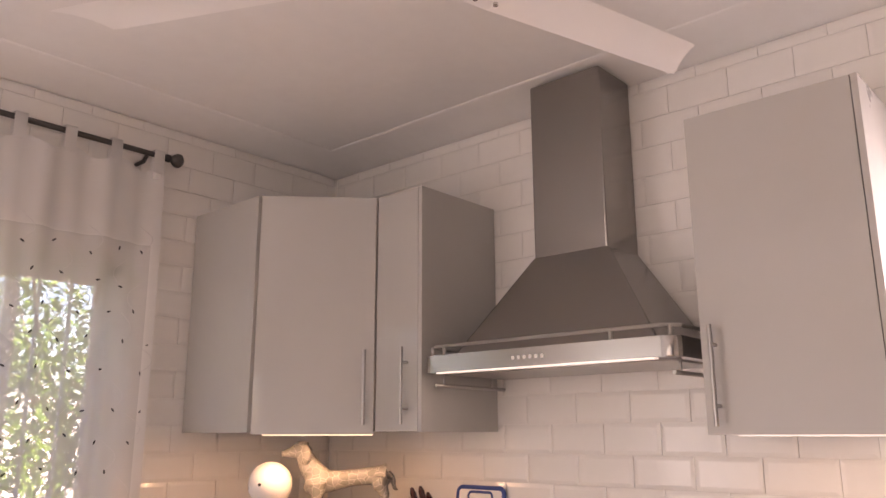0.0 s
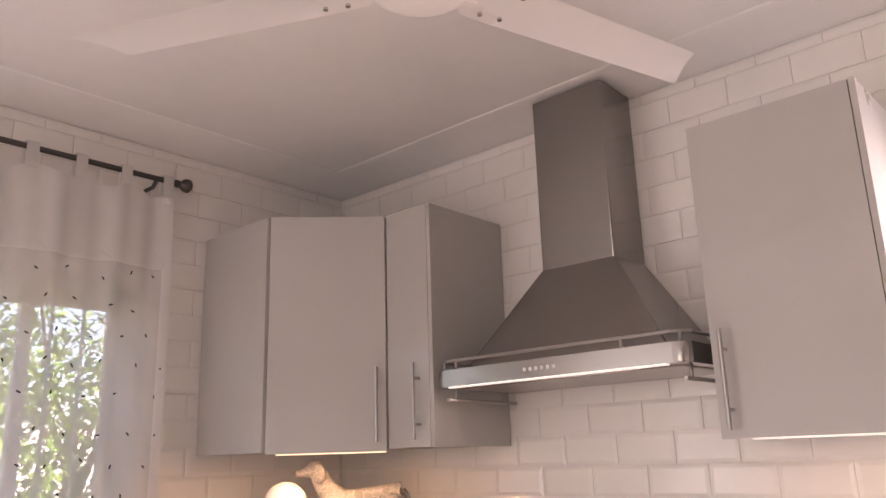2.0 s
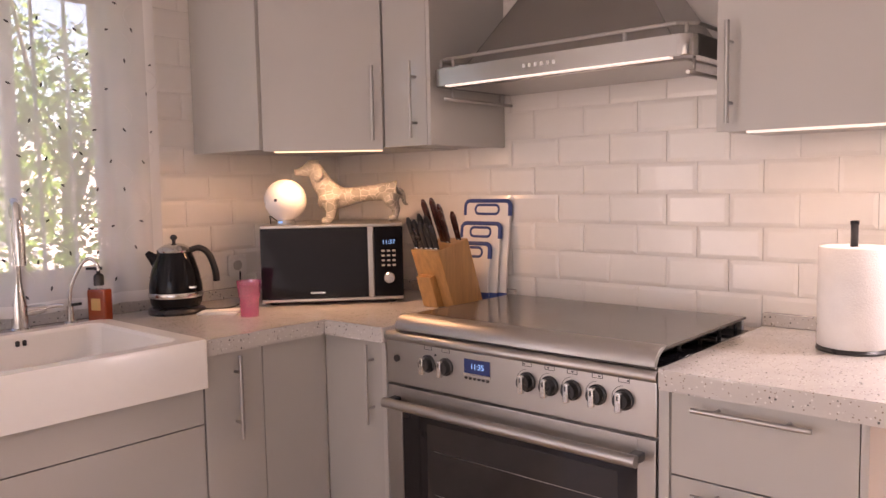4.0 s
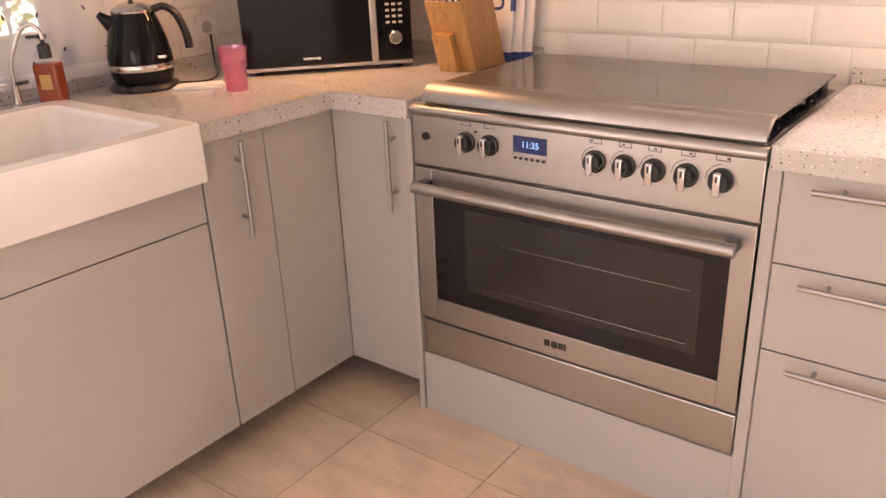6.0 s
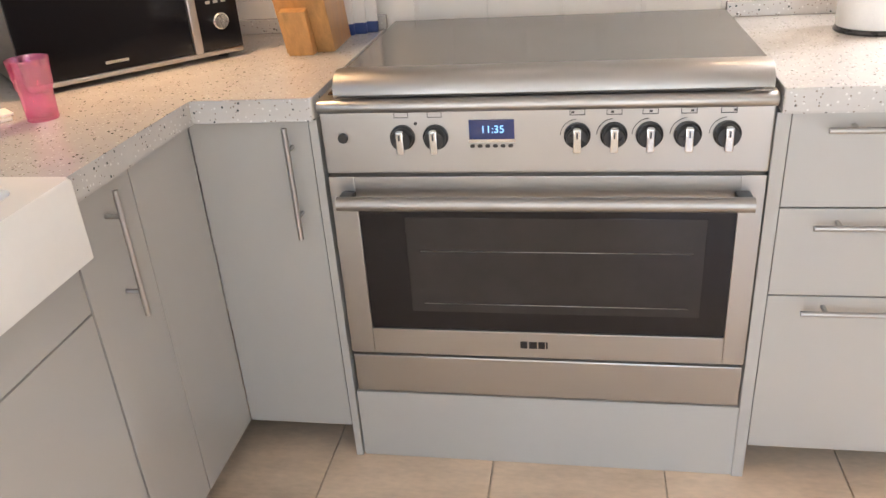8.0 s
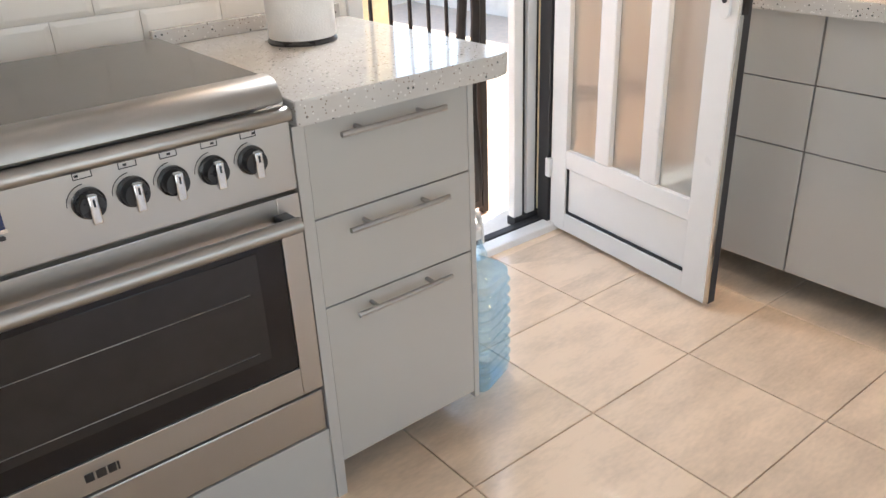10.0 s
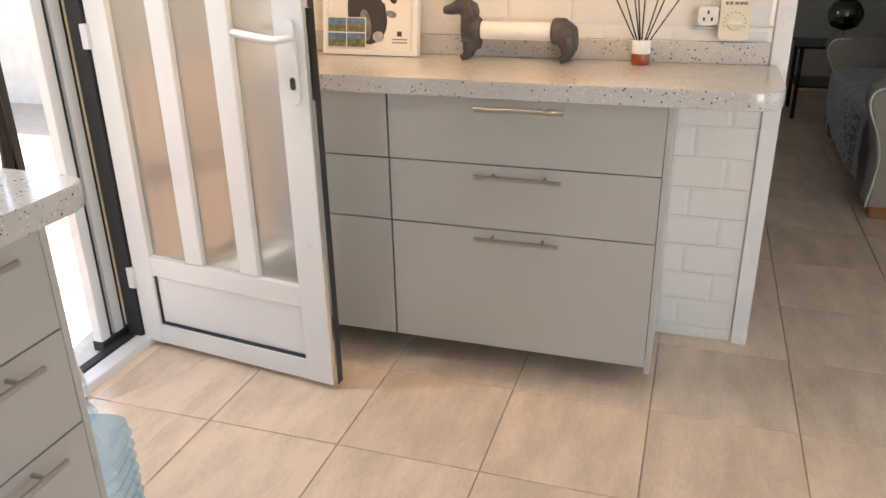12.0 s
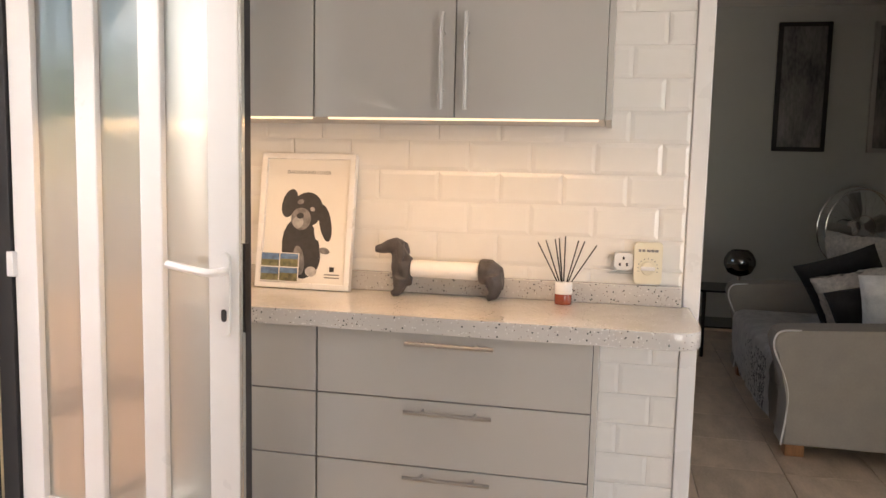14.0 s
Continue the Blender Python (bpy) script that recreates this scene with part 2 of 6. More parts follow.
M = {
    "plaster": mat("white_plaster", (0.80, 0.79, 0.77), 0.75, var=0.03, bump=0.08),
    "ceiling": mat("ceiling_paint", (0.83, 0.82, 0.81), 0.7, var=0.04, scale=2),
    "grout": mat("tile_grout", (0.84, 0.82, 0.79), 0.8, var=0.08, scale=20),
    "tile": mat("glazed_tile", (0.80, 0.78, 0.75), 0.22, var=0.03, scale=3, bump=0.03, bscale=20, rnd=0.1, coat=0.15),
    "floor_grout": mat("floor_grout", (0.54, 0.46, 0.37), 0.8, var=0.12, scale=20),
    "floor": mat("travertine_tile", (0.70, 0.555, 0.42), 0.13, var=0.19, scale=4.5, stretch=(1, 2.6, 1), bump=0.03, bscale=60, rnd=0.25, rvar=0.1),
    "front": mat("grey_gloss_laminate", (0.44, 0.43, 0.41), 0.42, var=0.015, scale=2, coat=1.0, crough=0.025),
    "carcass": mat("cabinet_board", (0.45, 0.44, 0.42), 0.40, var=0.03, scale=4),
    "side": mat("cabinet_side_panel", (0.46, 0.45, 0.43), 0.32, var=0.02, scale=4),
    # Near-black that puts the shade of gaps and recesses into the colour.
    "gap": mat("painted_recess_shade", (0.05, 0.05, 0.05), 0.8),
    "steel": mat("brushed_steel", (0.47, 0.455, 0.44), 0.37, 1.0, var=0.004, scale=14, stretch=(1.5, 1.5, 50), rvar=0.02),
    "steel_h": mat("brushed_steel_level", (0.45, 0.437, 0.42), 0.36, 1.0, var=0.004, scale=14, stretch=(1.5, 1.5, 50), rvar=0.02),
    "hood": mat("hood_steel", (0.31, 0.295, 0.285), 0.24, 1.0, var=0.03, scale=2, stretch=(1, 1, 1), rvar=0.07),
    "chrome": mat("satin_chrome", (0.66, 0.65, 0.63), 0.18, 1.0, var=0.03),
    "handle": mat("handle_steel", (0.44, 0.43, 0.42), 0.36, 1.0, var=0.04, scale=30),
    "black": mat("black_plastic", (0.018, 0.018, 0.02), 0.30, var=0.15, scale=20),
    "black_gloss": mat("black_glass", (0.008, 0.008, 0.010), 0.05, var=0.1, spec=0.20),
    "oven_glass": mat("oven_glass", (0.014, 0.012, 0.013), 0.06, var=0.15, scale=3, spec=0.35),
    "oven_in": mat("oven_window", (0.034, 0.030, 0.029), 0.08, var=0.2, scale=3, spec=0.35),
    "iron": mat("dark_wrought_iron", (0.03, 0.026, 0.025), 0.45, 0.6, var=0.2, scale=30, bump=0.2),
    "terrazzo": terrazzo("speckled_quartz", (0.56, 0.54, 0.52)),
    "ceramic": mat("white_ceramic", (0.82, 0.80, 0.77), 0.20, var=0.02, coat=0.15),
    "white": mat("white_lacquer", (0.80, 0.79, 0.78), 0.28, var=0.02, scale=3, coat=0.2),
    "fan": mat("fan_enamel", (0.92, 0.91, 0.90), 0.30, var=0.015, scale=3, coat=0.2),
    "alu": mat("white_aluminium", (0.80, 0.80, 0.80), 0.32, var=0.02, scale=3),
    "seal": mat("rubber_seal", (0.025, 0.025, 0.028), 0.6),
    "paper": mat("paper_towel", (0.84, 0.82, 0.80), 0.9, var=0.03, scale=30, bump=0.35, bscale=220),
    "wood": mat("bamboo_block", (0.46, 0.24, 0.085), 0.38, var=0.22, scale=5, stretch=(14, 14, 1), coat=0.15),
    "blade": mat("knife_handle", (0.05, 0.018, 0.015), 0.25, var=0.3, scale=30, coat=0.4),
    "board": mat("white_board", (0.80, 0.79, 0.78), 0.45, var=0.03),
    "blue": mat("blue_rubber", (0.035, 0.07, 0.24), 0.45, var=0.1),
    "pink": thin_plastic("pink_plastic", (0.985, 0.55, 0.78), 0.10),
    "soap": mat("amber_soap", (0.30, 0.055, 0.022), 0.12, var=0.15, coat=0.5),
    "label": mat("bottle_label", (0.55, 0.33, 0.13), 0.6),
    "dog_silver": mosaic("mosaic_silver"),
    "band": mat("brushed_lid_steel", (0.40, 0.385, 0.37), 0.40, 1.0, var=0.008, scale=14, stretch=(1.5, 1.5, 50), rvar=0.015),
    "hood_band": mat("polished_hood_band", (0.42, 0.405, 0.39), 0.22, 1.0, var=0.01, scale=3, rvar=0.03),
    "dog_dark": mat("dark_cast_iron", (0.075, 0.068, 0.070), 0.5, 0.2, var=0.3, scale=30, bump=0.4, bscale=120),
    "print": mat("print_paper", (0.80, 0.77, 0.72), 0.55, var=0.02),
    "ink": mat("print_ink", (0.045, 0.043, 0.045), 0.6, var=0.3, scale=60),
    "ink_mid": mat("print_grey", (0.22, 0.21, 0.205), 0.6, var=0.4, scale=70),
    "print_mid": mat("print_pale_grey", (0.42, 0.40, 0.39), 0.6, var=0.25, scale=80),
    "cream": mat("cream_plastic", (0.76, 0.71, 0.56), 0.4, var=0.03),
    "water": thin_plastic("water_bottle_plastic", (0.72, 0.89, 0.985), 0.14),
    "smoked": thin_plastic("smoked_glass", (0.22, 0.20, 0.19), 0.05),
    "pane": coated_pane("obscured_glass"),
    "clear": glass("clear_glass", (0.98, 0.99, 0.99), 0.0, ior=1.1),
    "lid_glass": mat("smoked_lid_glass", (0.085, 0.075, 0.068), 0.17, 0.0, var=0.08, coat=0.0, spec=0.45),
    "screen": mat("display_glass", (0.014, 0.030, 0.13), 0.12, coat=0.6),
    "digits": glow("blue_digits", (0.20, 0.50, 1.0), 0.24),
    "led": glow("led_diffuser_warm", (1.0, 0.80, 0.55), 0.30),
    "led_white": glow("led_diffuser_white", (1.0, 0.95, 0.88), 0.16),
    "sofa": mat("beige_sofa_fabric", (0.36, 0.325, 0.28), 0.9, var=0.08, scale=10, bump=0.25, bscale=500),
    "throw": mat("white_throw", (0.80, 0.79, 0.77), 0.95, var=0.18, scale=16, bump=0.8, bscale=90),
    "throw_grey": mat("grey_flock", (0.20, 0.19, 0.185), 0.95, var=0.5, scale=60),
    "cushion": mat("black_velvet", (0.02, 0.018, 0.018), 0.85, var=0.2, scale=30, bump=0.3),
    "fur": mat("cream_fur", (0.50, 0.46, 0.41), 0.95, var=0.25, scale=50, bump=1.0, bscale=180),
    "foot": mat("oak_foot", (0.38, 0.17, 0.06), 0.45, var=0.2, scale=10, stretch=(1, 8, 1)),
    "grey_wall": mat("grey_paint", (0.50, 0.51, 0.48), 0.7, var=0.03, scale=2),
    "canvas": mat("abstract_print", (0.16, 0.15, 0.145), 0.4, var=0.85, scale=2.6, stretch=(1, 2.2, 0.8)),
    "terracotta": mat("terracotta_tile", (0.43, 0.27, 0.18), 0.6, var=0.2, scale=5, bump=0.2, rnd=0.2),
    "stucco": mat("white_stucco", (0.80, 0.78, 0.74), 0.9, var=0.08, scale=8, bump=0.8, bscale=40),
    "reveal": mat("cream_reveal", (0.66, 0.56, 0.34), 0.8, var=0.25, scale=5, bump=0.4),
    "leaf": mat("green_leaf", (0.15, 0.25, 0.05), 0.5, var=0.6, scale=3),
    "rodmetal": mat("dark_rod_metal", (0.10, 0.095, 0.09), 0.35, 0.9, var=0.1),
    "bark": mat("grey_bark", (0.12, 0.09, 0.065), 0.85, var=0.3, scale=12, bump=0.6),
    "soil": mat("dry_ground", (0.30, 0.25, 0.18), 0.95, var=0.25, scale=4, bump=0.5),
    "voile": voile("sheer_voile", 0.36),
    "voile_top": voile("double_voile", 0.18),
    "thread": mat("dark_thread", (0.05, 0.045, 0.05), 0.8),
    "thread_grey": mat("grey_thread", (0.60, 0.59, 0.59), 0.8),
    "sky_photo": mat("photo_sky", (0.11, 0.19, 0.33), 0.5, var=0.6, scale=40),
    "hill_photo": mat("photo_hill", (0.15, 0.14, 0.07), 0.5, var=0.7, scale=50),
}

# ---- mesh helpers ----


def box(bm, x0, x1, y0, y1, z0, z1, bev=0.0, seg=2):
    m = Matrix.Translation(((x0 + x1) / 2, (y0 + y1) / 2, (z0 + z1) / 2)) @ Matrix.Diagonal((x1 - x0, y1 - y0, z1 - z0, 1))
    vs = bmesh.ops.create_cube(bm, size=1, matrix=m)["verts"]
    if bev > 0:
        es = list({e for v in vs for e in v.link_edges})
        bmesh.ops.bevel(bm, geom=es, offset=bev, segments=seg, affect="EDGES", profile=0.5)
    return bm


def bx(*a, bev=0.0, seg=2):
    return box(bmesh.new(), *a, bev=bev, seg=seg)


def lathe(bm, prof, c=(0, 0, 0), seg=32, sx=1.0, sy=1.0):
    """Turns a profile of (radius, height) about the upright through c."""
    rings = []
    for r, z in prof:
        if r < 1e-5:
            rings.append([bm.verts.new((c[0], c[1], c[2] + z))])
        else:
            rings.append([bm.verts.new((c[0] + r * sx * math.cos(2 * math.pi * i / seg), c[1] + r * sy * math.sin(2 * math.pi * i / seg), c[2] + z)) for i in range(seg)])
    for a, b in zip(rings, rings[1:]):
        for i in range(seg):
            j = (i + 1) % seg
            q = [a[i % len(a)], a[j % len(a)], b[j % len(b)], b[i % len(b)]]
            u = []
            for v in q:
                if v not in u:
                    u.append(v)
            if len(u) > 2:
                bm.faces.new(u)
    return bm


def tube(bm, pts, rad, seg=10, flat=1.0):
    """A rod along a line; rad is one radius or one a point; the ends are closed."""
    pts = [Vector(p) for p in pts]
    rads = rad if isinstance(rad, (list, tuple)) else [rad] * len(pts)
    up = None
    rings = []
    for i, p in enumerate(pts):
        d = (pts[min(i + 1, len(pts) - 1)] - pts[max(i - 1, 0)]).normalized()
        if up is None:
            up = d.cross(Vector((0, 0, 1)))
            if up.length < 1e-3:
                up = d.cross(Vector((0, 1, 0)))
        up = (up - d * up.dot(d)).normalized()
        side = d.cross(up)
        rings.append([bm.verts.new(p + (up * math.cos(2 * math.pi * k / seg) * flat + side * math.sin(2 * math.pi * k / seg)) * rads[i]) for k in range(seg)])
    for a, b in zip(rings, rings[1:]):
        for k in range(seg):
            bm.faces.new((a[k], a[(k + 1) % seg], b[(k + 1) % seg], b[k]))
    bm.faces.new(list(reversed(rings[0])))
    bm.faces.new(rings[-1])
    return bm


def arc(pts, n=8):
    """A smooth line through the points."""
    p = [Vector(v) for v in pts]
    out = []
    for i in range(len(p) - 1):
        a, b, c, d = p[max(i - 1, 0)], p[i], p[i + 1], p[min(i + 2, len(p) - 1)]
        for k in range(n):
            t = k / n
            out.append(0.5 * ((2 * b) + (c - a) * t + (2 * a - 5 * b + 4 * c - d) * t * t + (3 * b - a - 3 * c + d) * t ** 3))
    return out + [p[-1]]


def prism(bm, poly, axis, a, b, bev=0.0):
    """A polygon pushed along an axis from a to b."""
    def at(p, h):
        return {"x": (h, p[0], p[1]), "y": (p[0], h, p[1]), "z": (p[0], p[1], h)}[axis]
    lo = [bm.verts.new(at(p, a)) for p in poly]
    hi = [bm.verts.new(at(p, b)) for p in poly]
    fs = [bm.faces.new(lo), bm.faces.new(hi)]
    for i in range(len(poly)):
        j = (i + 1) % len(poly)
        fs.append(bm.faces.new((lo[i], lo[j], hi[j], hi[i])))
    if bev > 0:
        es = list({e for f in fs[:2] for e in f.edges})
        bmesh.ops.bevel(bm, geom=es, offset=bev, segments=2, affect="EDGES", profile=0.5)
    return bm


def rounded(w, h, r, n=5, cx=0.0, cy=0.0):
    out = []
    for qx, qy, a0 in ((1, 1, 0), (-1, 1, 90), (-1, -1, 180), (1, -1, 270)):
        for k in range(n + 1):
            a = radians(a0 + 90 * k / n)
            out.append((cx + qx * (w / 2 - r) + r * math.cos(a), cy + qy * (h / 2 - r) + r * math.sin(a)))
    return out


def made(name, bm, material):
    bmesh.ops.recalc_face_normals(bm, faces=bm.faces)
    areas = {f: f.calc_area() for f in bm.faces}
    for f in bm.faces:
        near = [areas[g] for e in f.edges for g in e.link_faces if g is not f]
        f.smooth = len(f.verts) < 6 and not (near and areas[f] > 4 * sum(near) / len(near))
    for e in bm.edges:
        e.smooth = len(e.link_faces) != 2 or e.calc_face_angle(0.0) < radians(38)
    me = bpy.data.meshes.new(name)
    bm.to_mesh(me)
    bm.free()
    me.materials.append(M[material])
    return new(name, me)


def part(name, bm, material, parent, label=""):
    ob = made(name, bm, material)
    ob.parent = parent
    return tagged(ob, label)


def thing(name, m, label, category, group=""):
    ob = new(name)
    ob.empty_display_size = 0.1
    ob.matrix_world = m
    return tagged(ob, label, category, group)


def solo(name, bm, material, m, label, category, group=""):
    ob = made(name, bm, material)
    ob.matrix_world = m
    return tagged(ob, label, category, group)


def struct(name, bm, material, label=""):
    return tagged(made(name, bm, material), label, kind="structure")


# ---- rooms ----
XW, XE, ZC = 0.045, 3.95, 2.72
FAR_X, SOUTH = 8.4, -5.0
WIN_Y0, WIN_Y1, WIN_Z0, WIN_Z1 = -2.20, -0.975, 1.01, 2.135
DOOR_X0, DOOR_X1, DOOR_Z = 2.52, 3.42, 2.12

struct("floor", bx(-0.2, FAR_X + 0.2, SOUTH - 0.2, 0.05, -0.12, -0.006), "floor_grout")
struct("ceiling", bx(-0.2, FAR_X + 0.2, SOUTH - 0.2, 0.25, ZC, ZC + 0.15), "ceiling")
bm = bmesh.new()
for a in ((XW - 0.25, DOOR_X0, 0, 0.25, 0, ZC), (DOOR_X0, DOOR_X1, 0, 0.25, DOOR_Z, ZC), (DOOR_X1, 5.6, 0, 0.25, -0.1, ZC), (6.6, FAR_X, 0, 0.25, -0.1, ZC), (5.6, 6.6, 0, 0.25, -0.1, 1.3), (5.6, 6.6, 0, 0.25, 2.15, ZC)):
    box(bm, *a)
wall_north = struct("wall_north", bm, "grout")
# Opening from y -4.6 to -3.2 is unseen, added for the west fill lamp.
bm = bmesh.new()
for a in ((SOUTH, -4.6, 0, ZC), (-3.2, WIN_Y0, 0, ZC), (-4.6, -3.2, 2.1, ZC), (-4.6, -3.2, 0, 0.06), (WIN_Y1, 0, 0, ZC), (WIN_Y0, WIN_Y1, 0, WIN_Z0), (WIN_Y0, WIN_Y1, WIN_Z1, ZC)):
    box(bm, XW - 0.25, XW, a[0], a[1], a[2], a[3])
wall_west = struct("wall_west", bm, "grout")
wall_east = struct("wall_east", bx(XE, XE + 0.14, -1.985, 0, 0, ZC), "grout")
# Unseen wall, added to keep kitchen fill light out of the living room.
struct("light_block_wall", bx(XE, XE + 0.14, SOUTH, -3.35, 0, ZC), "plaster")
# Opening from x 2.0 to 3.9 is unseen, added for the south fill lamp.
bm = bmesh.new()
for a in ((XW - 0.25, 2.0, -0.1, ZC), (3.9, FAR_X, -0.1, ZC), (2.0, 3.9, 2.1, ZC), (2.0, 3.9, -0.1, 0.06)):
    box(bm, a[0], a[1], SOUTH - 0.2, SOUTH, a[2], a[3])
struct("wall_south", bm, "plaster")
struct("wall_far", bx(FAR_X, FAR_X + 0.2, SOUTH, 0.25, -0.1, ZC), "grey_wall")
struct("baseboard", bx(FAR_X - 0.012, FAR_X, SOUTH, 0, 0, 0.075, bev=0.003), "floor", "beige tile skirting along the grey wall")
struct("trim", bx(XE - 0.016, XE + 0.15, -1.997, -1.945, 0, ZC - 0.03, bev=0.004), "white", "white painted edge trim on the tiled wall end")


def cornice(name, pts, material="ceiling"):
    """A shallow plaster cornice; pts run along the wall, each with the way into the room."""
    bm = bmesh.new()
    prof = [(0.0, -0.028), (0.012, -0.029), (0.03, -0.024), (0.09, -0.016), (0.17, -0.011), (0.210, -0.008), (0.224, -0.006), (0.232, -0.004), (0.236, 0.0)]
    rows = []
    for x, y, dx, dy in pts:
        rows.append([bm.verts.new((x + dx * u, y + dy * u, ZC + v)) for u, v in prof])
    for a, b in zip(rows, rows[1:]):
        for k in range(len(prof) - 1):
            bm.faces.new((a[k], a[k + 1], b[k + 1], b[k]))
    return struct(name, bm, material, "white plaster cornice round the ceiling")


cornice("trim_cornice", [(XW, SOUTH, 1, 0), (XW, 0, 1, -1), (XE, 0, -1, -1), (XE, -1.98, -1, 0)])

# window in the west wall
window = tagged(new("window_1"), "white aluminium sliding window with outside bars", "window", kind="structure")
wx = XW - 0.12
bm = bmesh.new()
for a in ((WIN_Y0, WIN_Y0 + 0.05, WIN_Z0, WIN_Z1), (WIN_Y1 - 0.05, WIN_Y1, WIN_Z0, WIN_Z1), (WIN_Y0, WIN_Y1, WIN_Z0, WIN_Z0 + 0.06), (WIN_Y0, WIN_Y1, WIN_Z1 - 0.05, WIN_Z1)):
    box(bm, wx - 0.03, wx + 0.03, a[0], a[1], a[2], a[3], bev=0.004)
part("window_frame", bm, "alu", window)
for y0, y1, dx in ((-1.365, WIN_Y1 - 0.045, 0.012), (WIN_Y0 + 0.045, -1.315, -0.014)):
    bm = bmesh.new()
    z0, z1 = WIN_Z0 + 0.055, WIN_Z1 - 0.045
    for a in ((y0, y0 + 0.045, z0, z1), (y1 - 0.04, y1, z0, z1), (y0, y1, z0, z0 + 0.05), (y0, y1, z1 - 0.045, z1)):
        box(bm, wx + dx - 0.011, wx + dx + 0.011, a[0], a[1], a[2], a[3], bev=0.003)
    sash = part("sash", bm, "alu", window)
    pane = part("pane", bx(wx + dx - 0.003, wx + dx + 0.003, y0 + 0.04, y1 - 0.035, z0 + 0.045, z1 - 0.04), "clear", sash)
    pane.visible_shadow = False
part("sill", bx(XW - 0.09, XW + 0.005, WIN_Y0, WIN_Y1, WIN_Z0 - 0.02, WIN_Z0 + 0.006, bev=0.003), "white", window)
part("handle", bx(wx + 0.02, wx + 0.04, -1.050, -1.035, 1.47, 1.59, bev=0.005), "alu", window)
for k in range(11):
    y = -1.095 - 0.115 * k
    part("bar", tube(bmesh.new(), [(XW - 0.22, y, WIN_Z0), (XW - 0.22, y, WIN_Z1)], 0.007, 8), "alu", window)

# door in the north wall: frame, sill track and screen profiles
door_frame = tagged(new("door_frame_1"), "white aluminium door frame with black seals", "door frame", kind="structure")
bm = bmesh.new()
for a in ((DOOR_X0, DOOR_X0 + 0.05, 0, DOOR_Z), (DOOR_X1 - 0.02, DOOR_X1 + 0.035, 0, DOOR_Z), (DOOR_X0, DOOR_X1, DOOR_Z - 0.05, DOOR_Z)):
    box(bm, a[0], a[1], -0.012, 0.055, a[2], a[3], bev=0.004)
part("jamb", bm, "alu", door_frame)
part("sill", bx(DOOR_X0, DOOR_X1, -0.014, 0.050, -0.004, 0.030, bev=0.006), "alu", door_frame)
part("track", bx(DOOR_X0, DOOR_X1, 0.050, 0.085, -0.004, 0.036, bev=0.003), "seal", door_frame, "black rubber sill track")
part("threshold", bx(DOOR_X0, DOOR_X1, 0.085, 0.26, -0.03, 0.018, bev=0.003), "stucco", door_frame)
part("seal", bx(DOOR_X1 - 0.048, DOOR_X1 - 0.018, 0.02, 0.075, 0.03, DOOR_Z - 0.05, bev=0.003), "seal", door_frame)
for x0 in (3.262, 3.330):
    pr = part("screen_profile", bx(x0, x0 + 0.044, 0.092, 0.128, 0.05, DOOR_Z - 0.05, bev=0.004), "alu", door_frame)
    part("brush", bx(x0 + 0.046, x0 + 0.058, 0.098, 0.122, 0.05, DOOR_Z - 0.05), "seal", pr)
    part("screen_foot", bx(x0 - 0.002, x0 + 0.066, 0.088, 0.132, 0.018, 0.055, bev=0.003), "seal", pr)
struct("wall_reveal", bx(DOOR_X1 - 0.004, DOOR_X1 + 0.02, 0.06, 0.252, 0, DOOR_Z), "reveal", "cream rendered outer door reveal")

# the open door leaf, hung on the east jamb
leaf = tagged(thing("door_1", pose(3.405, 0.012, 0, 0, 0, -97.0), "white aluminium door leaf standing open, frosted panes", "door"), kind="structure")
LW, LZ = 0.775, 2.09
cuts = [(0.085, 0.235), (0.310, 0.455), (0.530, 0.680)]
ZP = 0.345
bm = bmesh.new()
box(bm, 0.0, cuts[0][0], -0.024, 0.024, 0.018, LZ, bev=0.003)
box(bm, cuts[2][1], LW, -0.024, 0.024, 0.018, LZ, bev=0.003)
box(bm, cuts[0][0] - 0.003, cuts[2][1] + 0.003, -0.022, 0.022, 0.018, 0.090, bev=0.003)
box(bm, cuts[0][0] - 0.003, cuts[2][1] + 0.003, -0.022, 0.022, 0.275, ZP, bev=0.003)
box(bm, cuts[0][0] - 0.003, cuts[2][1] + 0.003, -0.022, 0.022, LZ - 0.11, LZ, bev=0.003)
part("leaf_frame", bm, "alu", leaf)
for u in ((cuts[0][1], cuts[1][0]), (cuts[1][1], cuts[2][0])):
    part("mullion", bx(u[0], u[1], -0.021, 0.021, ZP, LZ - 0.11, bev=0.006), "alu", leaf)
low = part("lower_panel", bx(cuts[0][0] + 0.004, cuts[2][1] - 0.004, -0.010, 0.010, 0.098, 0.270, bev=0.004), "alu", leaf)
part("gasket", bx(cuts[0][0], cuts[2][1], -0.016, 0.012, 0.090, 0.099), "seal", low, "black rubber gasket")
part("gasket", bx(cuts[0][0] - 0.001, cuts[0][0] + 0.006, -0.016, 0.012, 0.090, 0.276), "seal", low, "black rubber gasket")
for u0, u1 in cuts:
    p = part("pane", bx(u0 + 0.002, u1 - 0.002, -0.004, 0.004, ZP - 0.004, LZ - 0.105), "pane", leaf, "frosted glass pane")
    p.visible_shadow = False
part("edge_seal", bx(LW, LW + 0.007, -0.006, 0.026, 0.012, LZ, bev=0.003), "seal", leaf, "black edge seal")
part("edge_profile", bx(LW - 0.002, LW + 0.009, -0.022, -0.006, 0.02, LZ, bev=0.002), "chrome", leaf, "grey edge profile")
